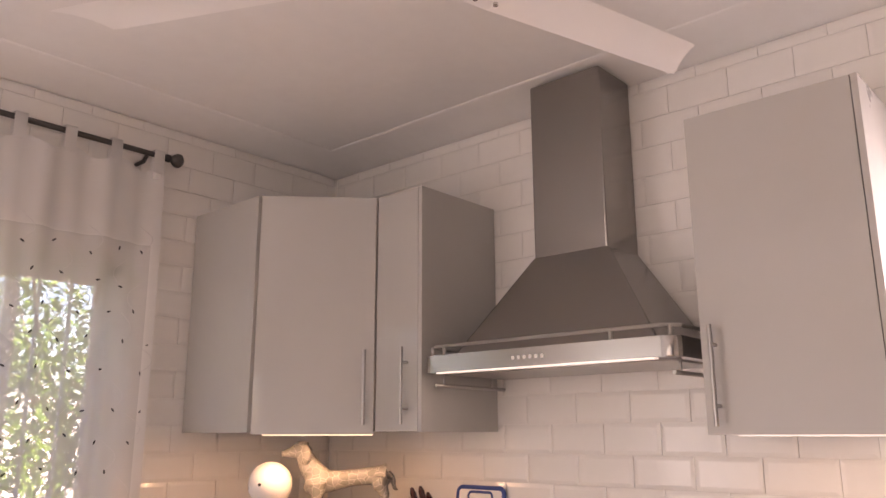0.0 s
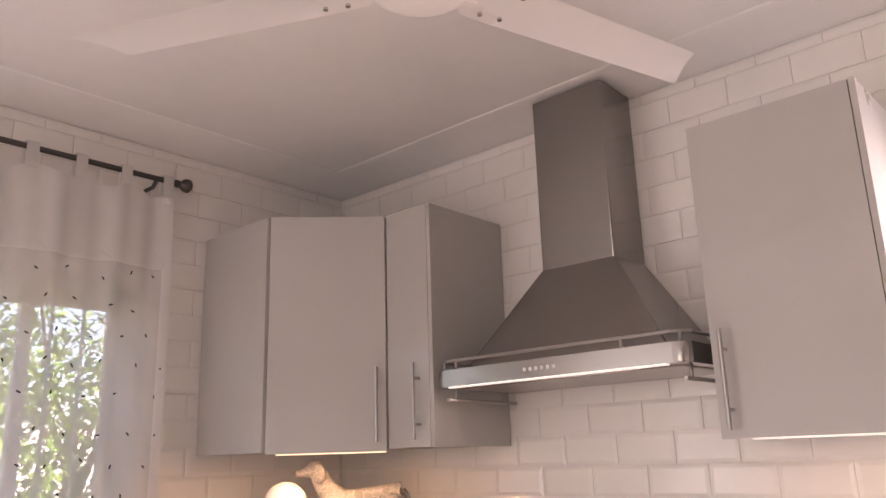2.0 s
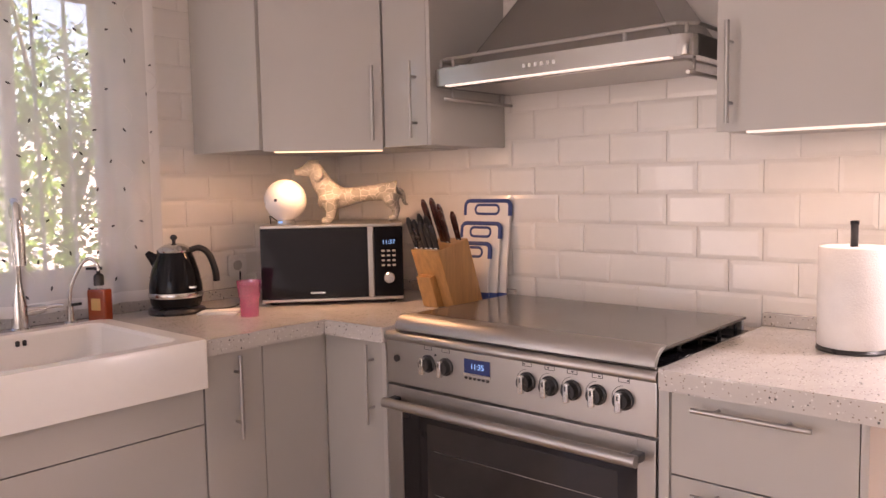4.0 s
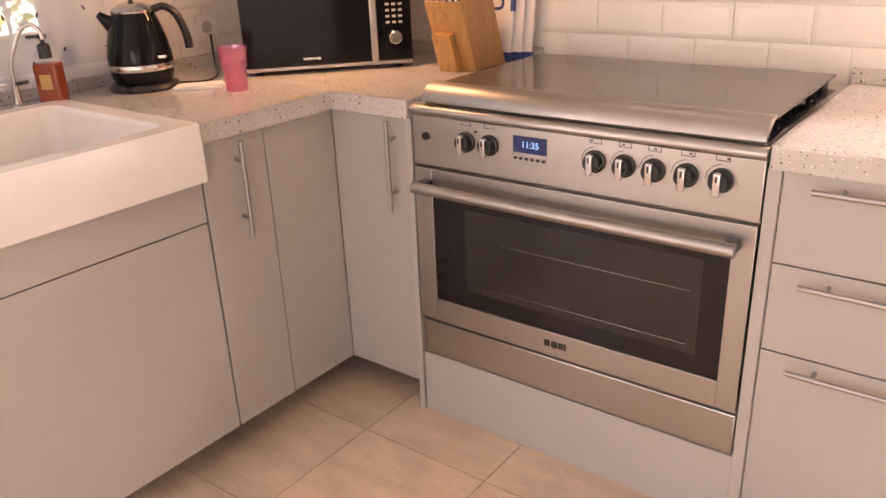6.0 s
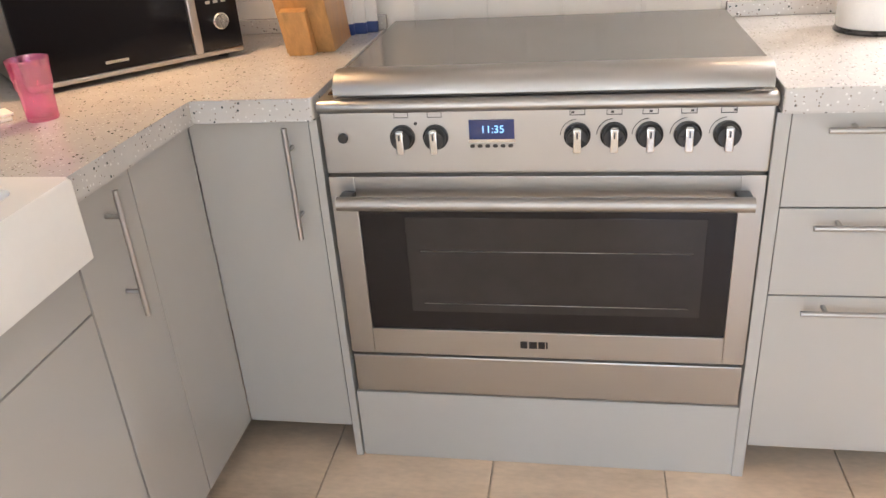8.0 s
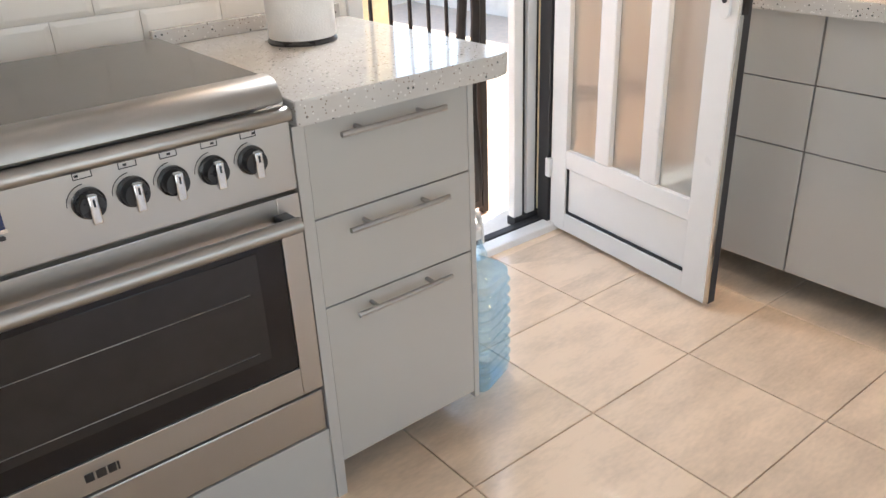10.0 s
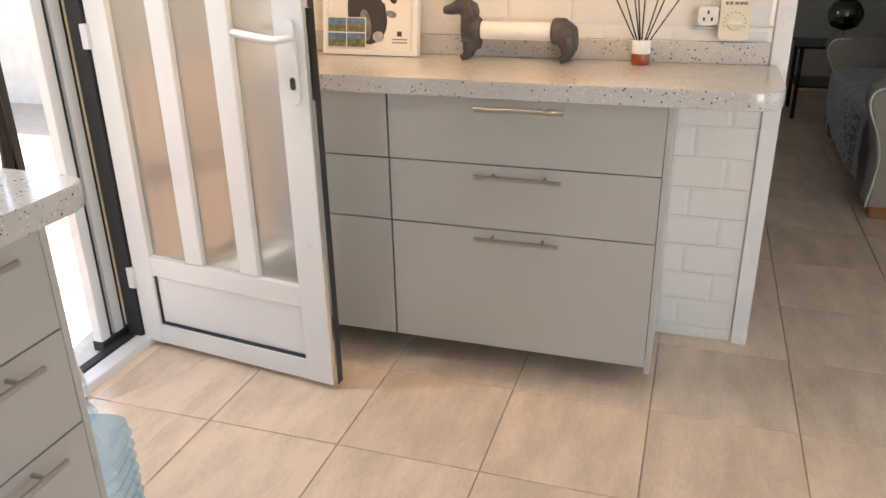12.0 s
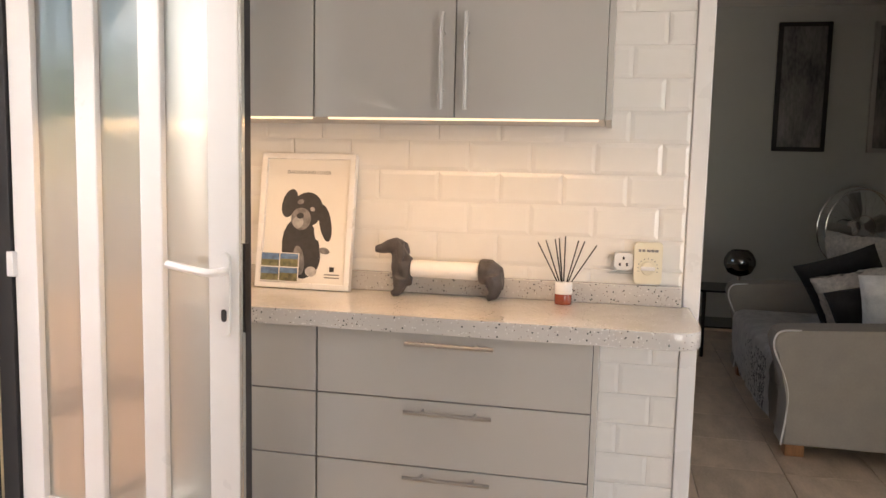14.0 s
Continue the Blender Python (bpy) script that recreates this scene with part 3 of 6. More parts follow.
hd = part("handle_plate", prism(bmesh.new(), rounded(0.032, 0.23, 0.015, cx=0.735, cy=1.02), "y", -0.034, -0.024, 0.003), "alu", leaf)
part("lever", tube(bmesh.new(), arc([(0.735, -0.03, 1.085), (0.735, -0.070, 1.085), (0.70, -0.078, 1.085), (0.585, -0.072, 1.098)]), 0.0105, 10, 1.25), "alu", hd)
part("keyhole", prism(bmesh.new(), rounded(0.016, 0.034, 0.0075, cx=0.735, cy=0.965), "y", -0.036, -0.0335), "seal", hd)
part("lock_plate", bx(LW + 0.004, LW + 0.014, -0.016, 0.004, 0.92, 1.16), "iron", leaf, "dark lock plate")
for z in (0.22, 1.02, 1.86):
    part("hinge", bx(-0.016, 0.010, -0.040, -0.022, z, z + 0.075, bev=0.003), "alu", leaf)

# ---- terrace and garden ----
struct("ground", bx(-60, 60, -60, 60, -0.30, -0.13), "soil", "dry ground round the house")
struct("pavement", bx(-6.0, 9.0, 0.25, 5.2, -0.13, -0.032), "floor_grout", "terrace bed")
struct("garden_wall", bx(-7.0, 9.0, 5.2, 5.45, -0.13, 0.95, bev=0.02), "stucco", "white rendered garden wall")
struct("garden_pillar", bx(3.65, 4.0, 1.9, 2.25, -0.13, 2.6, bev=0.02), "reveal", "cream rendered porch pillar")
struct("garden_wall_east", bx(6.6, 6.8, 0.25, 5.2, -0.13, 0.95, bev=0.02), "stucco", "white rendered side wall of the terrace")

gate = thing("security_gate", pose(2.50, 0.36, -0.02), "dark wrought-iron security gate with upright bars, outside the door", "gate")
bm = bmesh.new()
box(bm, 0.0, 0.85, -0.012, 0.012, 0.03, 0.06)
box(bm, 0.0, 0.85, -0.012, 0.012, 2.05, 2.08)
box(bm, 0.0, 0.03, -0.015, 0.015, 0.0, 2.08)
box(bm, 0.822, 0.852, -0.015, 0.015, 0.0, 2.08)
part("gate_frame", bm, "iron", gate)
for k in range(8):
    x = 0.09 + 0.083 * k
    part("bar", tube(bmesh.new(), [(x, 0, 0.05), (x, 0, 2.06)], 0.0075, 8), "iron", gate)
for x in (0.745, 0.80):
    pts = [(x + 0.010 * math.sin(z * 9 + x * 40), 0.004 * math.cos(z * 11), z) for z in [0.03 + 0.05 * i for i in range(41)]]
    part("twisted_bar", tube(bmesh.new(), pts, 0.019, 8), "iron", gate)


def crown(bm, c, rx, ry, rz, n, size, seed):
    rng = random.Random(seed)
    for _ in range(n):
        d = Vector((rng.gauss(0, 1), rng.gauss(0, 1), rng.gauss(0, 1))).normalized()
        r = rng.uniform(0.35, 1.0) * (0.75 + 0.35 * noise.noise(d * 2.3 + Vector((seed, 0, 0))))
        p = Vector((c[0] + d.x * rx * r, c[1] + d.y * ry * r, c[2] + d.z * rz * r))
        t = Euler((rng.uniform(-1, 1), rng.uniform(-1, 1), rng.uniform(0, 6.28))).to_matrix()
        s = size * rng.uniform(0.6, 1.4)
        q = [bm.verts.new(p + t @ Vector(v)) for v in ((0, -s, 0), (s * 0.42, 0, s * 0.12), (0, s, 0), (-s * 0.42, 0, s * 0.12))]
        bm.faces.new(q)


def tree(at, h, spread, seed, n=2200, size=0.05):
    rng = random.Random(seed)
    t = thing("tree", pose(*at), "leafy green garden tree beyond the house wall", "tree", "garden trees")
    bm = bmesh.new()
    top = h * 0.55
    tube(bm, arc([(0, 0, 0), (0.04, 0.03, top * 0.5), (0.0, 0.06, top)], 4), [0.07 - 0.004 * i for i in range(9)], 8)
    for k in range(6):
        a = k * 1.05 + rng.uniform(0, 0.5)
        r = spread * 0.7
        tube(bm, arc([(0, 0.05, top * (0.55 + 0.07 * k)), (r * 0.5 * math.cos(a), r * 0.5 * math.sin(a), top + 0.15), (r * math.cos(a), r * math.sin(a), top + h * 0.22)], 3), [0.03, 0.028, 0.025, 0.02, 0.016, 0.012, 0.008], 6)
    part("trunk", bm, "bark", t)
    bm = bmesh.new()
    for k in range(7):
        a = k * 0.9
        crown(bm, (spread * 0.55 * math.cos(a), spread * 0.55 * math.sin(a), h * (0.50 + 0.07 * k)), spread * 0.55, spread * 0.55, h * 0.17, n // 7, size, seed * 10 + k)
    part("crown", bm, "leaf", t)


tree((-3.2, -1.3, -0.14), 3.4, 1.3, 1)
tree((-3.8, 0.4, -0.14), 3.8, 1.4, 2)
tree((-3.5, -3.0, -0.14), 3.0, 1.3, 3)
tree((-2.6, 0.9, -0.14), 2.3, 0.9, 4)
tree((-0.5, 7.2, -0.14), 4.6, 1.9, 5, 2600, 0.07)
tree((-3.8, 7.6, -0.14), 4.2, 1.9, 6, 2600, 0.07)
tree((2.6, 8.0, -0.14), 3.6, 1.6, 7, 2000, 0.07)
bm = bmesh.new()
for k in range(36):
    row, col = k // 12, k % 12
    crown(bm, (-2.3 - 0.25 * (col % 3) - 0.2 * row, -3.9 + 0.5 * col, 0.5 + 0.72 * row + 0.14 * (col % 2)), 0.5, 0.5, 0.62, 620, 0.042, 60 + k)
tagged(made("hedge", bm, "leaf"), "dense green garden hedge", "hedge", kind="stuff")
struct("garden_fence", bx(-6.2, -6.0, -12, 8, -0.14, 1.9, bev=0.02), "stucco", "white rendered boundary wall")

# ---- cabinets ----


def bar_handle(parent, c, length, upright=False):
    """A steel bar handle on two posts; c is its middle on the front, whose face looks to -y."""
    bm = bmesh.new()
    h, q = length / 2, length * 0.30
    if upright:
        tube(bm, [(c[0], c[1] - 0.032, c[2] - h), (c[0], c[1] - 0.032, c[2] + h)], 0.006, 10)
        for s in (-q, q):
            tube(bm, [(c[0], c[1], c[2] + s), (c[0], c[1] - 0.032, c[2] + s)], 0.0048, 8)
    else:
        tube(bm, [(c[0] - h, c[1] - 0.032, c[2]), (c[0] + h, c[1] - 0.032, c[2])], 0.006, 10)
        for s in (-q, q):
            tube(bm, [(c[0] + s, c[1], c[2]), (c[0] + s, c[1] - 0.032, c[2])], 0.0048, 8)
    part("handle", bm, "handle", parent, "brushed steel bar handle")


def cabinet(name, m, label, category, w, d, z0, z1, fronts, sides=(True, True), plinth=True, group=""):
    """A unit whose fronts lie at y = 0 and look to -y; fronts: kind, x0, x1, z0, z1, handle (x, z, upright) or None."""
    t = thing(name, m, label, category, group)
    # Base units get a near-black body, so their gaps look shaded.
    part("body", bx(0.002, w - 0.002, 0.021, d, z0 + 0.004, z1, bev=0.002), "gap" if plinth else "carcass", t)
    # Dark sheet added behind the fronts; paints shade into the gaps.
    part("gap_shade", bx(0.002, w - 0.002, 0.0185, 0.0209, z0 + 0.005, z1 - 0.001), "gap", t, "dark sheet that paints shade into the gaps between fronts")
    for k, (on, x0, x1) in enumerate(((sides[0], -0.016, 0.0), (sides[1], w, w + 0.016))):
        if on:
            part("side_panel", bx(x0, x1, 0.0, d, z0 - (0.0 if not plinth else 0.02), z1, bev=0.0015), "side", t)
    for kind, x0, x1, a, b, h in fronts:
        f = part(kind, bx(x0 + 0.0018, x1 - 0.0018, 0.0, 0.018, a + 0.0018, b - 0.0018, bev=0.0012), "front", t)
        if h:
            bar_handle(f, (h[0], 0.0, h[1]), 0.255, h[2])
    if plinth:
        # Shade under the unit is put into this board's near-black colour.
        part("plinth", bx(0.0, w, 0.22, 0.235, 0.0, z0 + 0.004), "gap", t, "set-back plinth coloured near-black for the shade under the unit")
    return t


ZT, ZB, ZU0, ZU1 = 0.897, 0.090, 1.515, 2.358
three = lambda x0, x1, hx: [("drawer", x0, x1, 0.698, ZT, (hx, 0.868, False)), ("drawer", x0, x1, 0.497, 0.698, (hx, 0.668, False)), ("drawer", x0, x1, ZB, 0.497, (hx, 0.472, False))]
cabinet("drawer_unit", pose(1.974, -0.693, 0), "grey gloss three-drawer unit beside the range cooker", "drawer unit", 0.402, 0.66, ZB, ZT, three(0, 0.402, 0.190))
cabinet("drawer_unit", pose(3.54, -0.877, 0, 0, 0, -90), "grey gloss wide three-drawer unit under a speckled worktop", "drawer unit", 0.805, 0.40, ZB, ZT, three(0, 0.805, 0.403), (False, True))
cabinet("drawer_unit", pose(3.54, -0.37, 0, 0, 0, -90), "grey gloss narrow three-drawer unit behind the open door", "drawer unit", 0.505, 0.40, ZB, ZT,
        [("drawer", 0, 0.505, 0.698, ZT, None), ("drawer", 0, 0.505, 0.497, 0.698, None), ("drawer", 0, 0.505, ZB, 0.497, None)], (True, False))
cabinet("base_cabinet", pose(0.747, -1.155, 0, 0, 0, 90), "grey gloss corner base cabinet with a narrow handled door", "cabinet", 0.445, 0.68, ZB, ZT,
        [("door", 0, 0.207, ZB, ZT, (0.106, 0.757, True)), ("door", 0.207, 0.4625, ZB, ZT, None)], (False, False))
cabinet("base_cabinet", pose(0.770, -0.693, 0), "grey gloss narrow base cabinet between corner and cooker", "cabinet", 0.252, 0.66, ZB, ZT,
        [("door", -0.0242, 0.250, ZB, ZT, (0.206, 0.760, True))], (False, False))
cabinet("sink_cabinet", pose(0.747, -2.010, 0, 0, 0, 90), "grey gloss sink cabinet under a white ceramic sink", "cabinet", 0.853, 0.68, ZB, 0.80,
        [("door", 0, 0.853, ZB, 0.697, None), ("drawer_front", 0, 0.853, 0.697, 0.806, None)], (True, False))
solo("end_panel", bx(0, 0.018, 0, 0.66, 0, ZT, bev=0.0015), "side", pose(1.022, -0.700, 0), "pale grey upright panel beside the range cooker", "panel")
solo("end_panel", bx(0, 0.0262, 0, 0.66, 0, ZT, bev=0.0015), "side", pose(1.9468, -0.699, 0), "pale grey upright panel between cooker and drawers", "panel")

# wall cabinets
corner = thing("wall_cabinet", pose(0, 0, 0), "grey diagonal corner wall cabinet with one handled door", "cabinet")
part("body", prism(bmesh.new(), [(XW + 0.002, -0.012), (XW + 0.002, -0.716), (0.470, -0.716), (0.768, -0.412), (0.768, -0.012)], "z", ZU0 + 0.002, ZU1 - 0.002), "carcass", corner)
part("side_panel", bx(XW + 0.014, 0.474, -0.733, -0.717, ZU0, ZU1, bev=0.0015), "side", corner)
a, b = Vector((0.482, -0.727)), Vector((0.776, -0.424))
ang = math.atan2(b.y - a.y, b.x - a.x)
dl = (b - a).length
dm = pose(a.x, a.y, 0, 0, 0, math.degrees(ang))
dr = part("door", bx(0.003, dl - 0.002, 0.0, 0.018, ZU0 - 0.006, ZU1, bev=0.0015), "front", corner)
dr.matrix_local = dm
bar_handle(dr, (dl - 0.038, 0.0, 1.668), 0.255, True)
ledo = part("led_strip", bx(0.04, dl - 0.004, 0.014, 0.030, ZU0 - 0.011, ZU0 - 0.004, bev=0.001), "led", corner, "warm glowing LED strip")
ledo.matrix_local = dm
cabinet("wall_cabinet", pose(0.778, -0.422, 0), "narrow grey gloss wall cabinet next to the extractor hood", "cabinet", 0.204, 0.41, ZU0, ZU1,
        [("door", 0, 0.204, ZU0, ZU1, (0.155, 1.668, True))], (False, True), False)
t = cabinet("wall_cabinet", pose(1.944, -0.372, 0), "grey gloss wall cabinet with an LED strip below", "cabinet", 0.428, 0.36, ZU0 - 0.012, ZU1,
            [("door", 0, 0.428, ZU0 - 0.012, ZU1, (0.040, 1.652, True))], (False, True), False)
part("led_strip", bx(0.06, 0.42, 0.050, 0.062, ZU0 - 0.0145, ZU0 - 0.008, bev=0.001), "led_white", t, "glowing LED strip")
for y0, hs in ((-0.068, (None, None)), (-0.878, (0.372, 0.438))):
    zu = ZU0 - 0.011
    fr = [("door", 0, 0.404, zu, ZU1, (hs[0], 1.655, True) if hs[0] else None), ("door", 0.404, 0.808, zu, ZU1, (hs[1], 1.655, True) if hs[1] else None)]
    t = cabinet("wall_cabinet", pose(3.505, y0, 0, 0, 0, -90), "grey gloss two-door wall cabinet over the speckled worktop", "cabinet", 0.808, 0.43, zu, ZU1, fr, (y0 > -0.5, y0 < -0.5), False)
    part("led_strip", bx(0.03, 0.79, 0.030, 0.042, zu - 0.003, zu + 0.003, bev=0.001), "led", t, "warm glowing LED strip")

# ---- worktops ----
C0, C1 = 0.899, 0.948


def round_poly(pts, radii, n=6):
    out = []
    k = len(pts)
    for i in range(k):
        p, r = Vector(pts[i]), radii[i]
        if r <= 0:
            out.append(tuple(p))
            continue
        u, v = (Vector(pts[i - 1]) - p).normalized(), (Vector(pts[(i + 1) % k]) - p).normalized()
        for s in range(n + 1):
            q = s / n
            out.append(tuple((p + u * r) * (1 - q) ** 2 + p * 2 * q * (1 - q) + (p + v * r) * q * q))
    return out


def worktop(name, pts, radii, label):
    return solo(name, prism(bmesh.new(), round_poly(pts, radii), "z", C0, C1, 0.005), "terrazzo", pose(0, 0, 0), label, "worktop")


worktop("worktop", [(XW + 0.012, -0.012), (1.040, -0.012), (1.040, -0.715), (0.772, -0.715), (0.772, -1.160), (0.175, -1.160), (0.175, -2.02), (XW + 0.012, -2.02)], [0, 0, 0.006, 0, 0, 0, 0, 0],
        "pale speckled quartz worktop in the kitchen corner")
worktop("worktop", [(1.952, -0.012), (2.500, -0.012), (2.500, -0.715), (1.952, -0.715)], [0, 0.02, 0.055, 0.004], "pale speckled quartz worktop beside the cooker")
worktop("worktop", [(3.938, -0.30), (3.515, -0.30), (3.515, -1.968), (3.938, -1.968)], [0, 0.03, 0.09, 0], "pale speckled quartz worktop with a rounded corner")
solo("upstand", bx(XW + 0.010, 1.045, -0.032, -0.011, C1, 0.987, bev=0.003), "terrazzo", pose(0, 0, 0), "low speckled quartz upstand along the tiles", "upstand")
solo("upstand", bx(XW + 0.010, XW + 0.032, -2.02, -0.033, C1, 0.987, bev=0.003), "terrazzo", pose(0, 0, 0), "low speckled quartz upstand under the window", "upstand")
solo("upstand", bx(1.952, 2.480, -0.032, -0.011, C1, 0.987, bev=0.003), "terrazzo", pose(0, 0, 0), "low speckled quartz upstand beside the cooker", "upstand")
solo("upstand", bx(3.918, 3.940, -1.940, -0.30, C1, 1.012, bev=0.003), "terrazzo", pose(0, 0, 0), "speckled quartz upstand below the socket", "upstand")

# ---- range cooker ----
cooker = thing("range_cooker", pose(1.047, -0.690, 0), "stainless steel range cooker with glass lid closed", "cooker")
CW = 0.898
part("body", bx(0.004, CW - 0.004, 0.012, 0.64, 0.20, 0.905, bev=0.003), "steel", cooker)
part("plinth_panel", bx(-0.004, CW + 0.004, -0.004, 0.014, 0.0, 0.200, bev=0.002), "side", cooker, "pale grey plinth panel")
part("storage_drawer", bx(0.002, CW - 0.002, -0.006, 0.014, 0.206, 0.312, bev=0.004), "steel_h", cooker)
bm = bx(0.001, CW - 0.001, -0.012, 0.014, 0.778, 0.914, bev=0.004)
panel = part("control_panel", bm, "steel_h", cooker)
bm = prism(bmesh.new(), [(-0.016, 0.912), (-0.022, 0.918), (-0.023, 0.926), (-0.018, 0.934), (-0.008, 0.938), (0.60, 0.938), (0.60, 0.905), (0.0, 0.905)], "x", -0.001, CW + 0.001, 0.002)
part("hob_rim", bm, "steel", cooker)
door = part("oven_door", bx(0.003, CW - 0.003, -0.002, 0.012, 0.324, 0.772, bev=0.002), "steel_h", cooker)
for a in ((0.003, 0.060, 0.324, 0.772), (CW - 0.050, CW - 0.003, 0.324, 0.772), (0.060, CW - 0.050, 0.324, 0.392), (0.060, CW - 0.050, 0.708, 0.772)):
    part("door_rail", bx(a[0], a[1], -0.014, -0.002, a[2], a[3], bev=0.0015), "steel_h", door)
part("door_glass", bx(0.056, CW - 0.046, -0.009, 0.004, 0.388, 0.712), "oven_glass", door, "dark tinted oven glass")
part("inner_window", bx(0.160, CW - 0.105, -0.0105, -0.008, 0.440, 0.675, bev=0.001), "oven_in", door)
for z in (0.595, 0.462):
    part("rack", tube(bmesh.new(), [(0.19, -0.0108, z), (CW - 0.13, -0.0108, z)], 0.0008, 6), "steel", door, "thin steel rack seen through the glass")
bm = tube(bmesh.new(), [(0.030, -0.058, 0.728), (CW - 0.030, -0.058, 0.728)], 0.0155, 14)
hb = part("door_handle", bm, "band", door)
for x in (0.045, CW - 0.045):
    part("handle_post", bx(x - 0.015, x + 0.015, -0.055, -0.010, 0.718, 0.740, bev=0.004), "black", hb)
for k, (w, s) in enumerate(((0.016, 0.0), (0.018, 0.020), (0.015, 0.041), (0.004, 0.058))):
    part("badge_mark", bx(0.405 + s, 0.405 + s + w, -0.0160, -0.0138, 0.350, 0.368, bev=0.001), "black", door, "small dark maker's mark")


def knob(x, z, mark):
    bm = lathe(bmesh.new(), [(0, 0), (0.0265, 0), (0.0262, 0.006), (0.0225, 0.008), (0.0215, 0.022), (0.020, 0.025), (0, 0.025)], seg=28)
    bmesh.ops.transform(bm, matrix=pose(x, -0.012, z, 90, 0, 0), verts=bm.verts)
    k = part("knob", bm, "black", panel, "black control knob")
    part("grip", bx(x - 0.0078, x + 0.0078, -0.048, -0.034, z - 0.026, z + 0.022, bev=0.0025), "chrome", k, "satin steel grip")
    part("pointer", bx(x - 0.0014, x + 0.0014, -0.0495, -0.0475, z + 0.004, z + 0.016), "black", k)
    bm = bmesh.new()
    for u, v, w, h in ((-0.015, 0.041, 0.030, 0.0014), (-0.015, 0.052, 0.030, 0.0014), (-0.015, 0.041, 0.0014, 0.012), (0.0136, 0.041, 0.0014, 0.012)):
        box(bm, x + u, x + u + w, -0.0130, -0.0118, z + v, z + v + h)
    if mark >= 0:
        box(bm, x - 0.012 + 0.005 * mark, x - 0.006 + 0.005 * mark, -0.0130, -0.0118, z + 0.045, z + 0.049)
        tube(bm, [(x + 0.033 * math.cos(radians(q)), -0.0124, z + 0.033 * math.sin(radians(q))) for q in range(95, 190, 12)], 0.0008, 5)
    part("symbol", bm, "black", k)


for k, x in enumerate((0.174, 0.243, 0.528, 0.599, 0.667, 0.739, 0.812)):
    knob(x, 0.858, k - 2)
part("ignition_button", prism(bmesh.new(), rounded(0.021, 0.021, 0.0104, cx=0.047, cy=0.858), "y", -0.019, -0.011, 0.001), "black", panel)
part("pilot_dot", prism(bmesh.new(), rounded(0.007, 0.007, 0.0034, cx=0.203, cy=0.887), "y", -0.0138, -0.011), "black", panel)
clock = part("clock_display", bx(0.312, 0.404, -0.0145, -0.010, 0.852, 0.893, bev=0.001), "screen", panel, "dark blue clock display")
part("display_trim", bx(0.310, 0.406, -0.0152, -0.010, 0.846, 0.8525), "chrome", clock)


def words(text, size, m, material, parent=None, name="lettering"):
    cu = bpy.data.curves.new(name, "FONT")
    cu.body, cu.size, cu.align_x, cu.extrude = text, size, "CENTER", 0.0004
    ob = new(name + "_source", cu)
    me = bpy.data.meshes.new_from_object(ob)
    bpy.data.objects.remove(ob)
    me.materials.clear()
    me.materials.append(M[material])
    o = new(name, me)
    o.parent = parent
    o.matrix_local = m
    return o


words("11:35", 0.022, pose(0.360, -0.0150, 0.866, 90, 0, 0), "digits", clock, "digits")
for k in range(6):
    part("clock_button", prism(bmesh.new(), rounded(0.010, 0.007, 0.003, cx=0.318 + 0.0156 * k, cy=0.838), "y", -0.0145, -0.011), "black", clock)

# hob, burners and the lid
part("hob_plate", bx(0.012, CW - 0.012, 0.03, 0.60, 0.936, 0.9405), "black_gloss", cooker)
for x, y, r in ((0.17, 0.20, 0.045), (0.17, 0.46, 0.035), (0.45, 0.33, 0.06), (0.73, 0.20, 0.035), (0.73, 0.46, 0.045)):
    part("burner", lathe(bmesh.new(), [(0, 0), (r, 0), (r, 0.008), (r * 0.8, 0.014), (0, 0.014)], (x, y, 0.940), 20), "black", cooker)
for x in (0.035, 0.315, 0.60):
    bm = bmesh.new()
    for s in (0.0, 0.13, 0.255):
        tube(bm, [(x + s, 0.06, 0.963), (x + s, 0.58, 0.963)], 0.0055, 6)
    for y in (0.06, 0.20, 0.33, 0.46, 0.58):
        tube(bm, [(x, y, 0.963), (x + 0.255, y, 0.963)], 0.0055, 6)
        for s in (0.0, 0.255):
            tube(bm, [(x + s, y, 0.941), (x + s, y, 0.963)], 0.006, 6)
    part("pan_support", bm, "black", cooker, "black iron pan support")
lid = part("lid", prism(bmesh.new(), [(0.035, 0.978), (0.575, 0.978), (0.575, 0.985), (0.035, 0.985)], "x", 0.045, CW - 0.010, 0.001), "lid_glass", cooker, "smoked glass lid")
bm = prism(bmesh.new(), [(-0.002, 0.9395), (-0.010, 0.947), (-0.008, 0.962), (0.004, 0.977), (0.018, 0.986), (0.040, 0.9895), (0.052, 0.9895), (0.052, 0.9865), (0.030, 0.977), (0.012, 0.966), (0.002, 0.950)], "x", 0.035, CW - 0.008, 0.001)
part("lid_front", bm, "band", lid, "curved brushed steel lid edge")
for x in (0.20, CW - 0.15):
    part("lid_hinge", tube(bmesh.new(), [(x - 0.05, 0.588, 0.975), (x + 0.05, 0.588, 0.975)], 0.009, 10), "steel", lid)
part("upstand_rail", bx(0.03, CW - 0.03, 0.60, 0.612, 0.936, 0.968, bev=0.002), "steel", cooker)

# ---- extractor hood ----
hood = thing("extractor_hood", pose(1.462, 0, 0), "brushed steel chimney extractor hood with a gallery rail", "extractor hood")
HW, HF, HB, HT = 0.448, -0.436, 1.702, 1.758
outline = round_poly([(-HW, -0.012), (-HW, HF), (HW, HF), (HW, -0.012)], [0, 0.045, 0.045, 0], 8)
part("canopy_band", prism(bmesh.new(), outline, "z", HB, HT, 0.004), "hood_band", hood)
bm = bmesh.new()
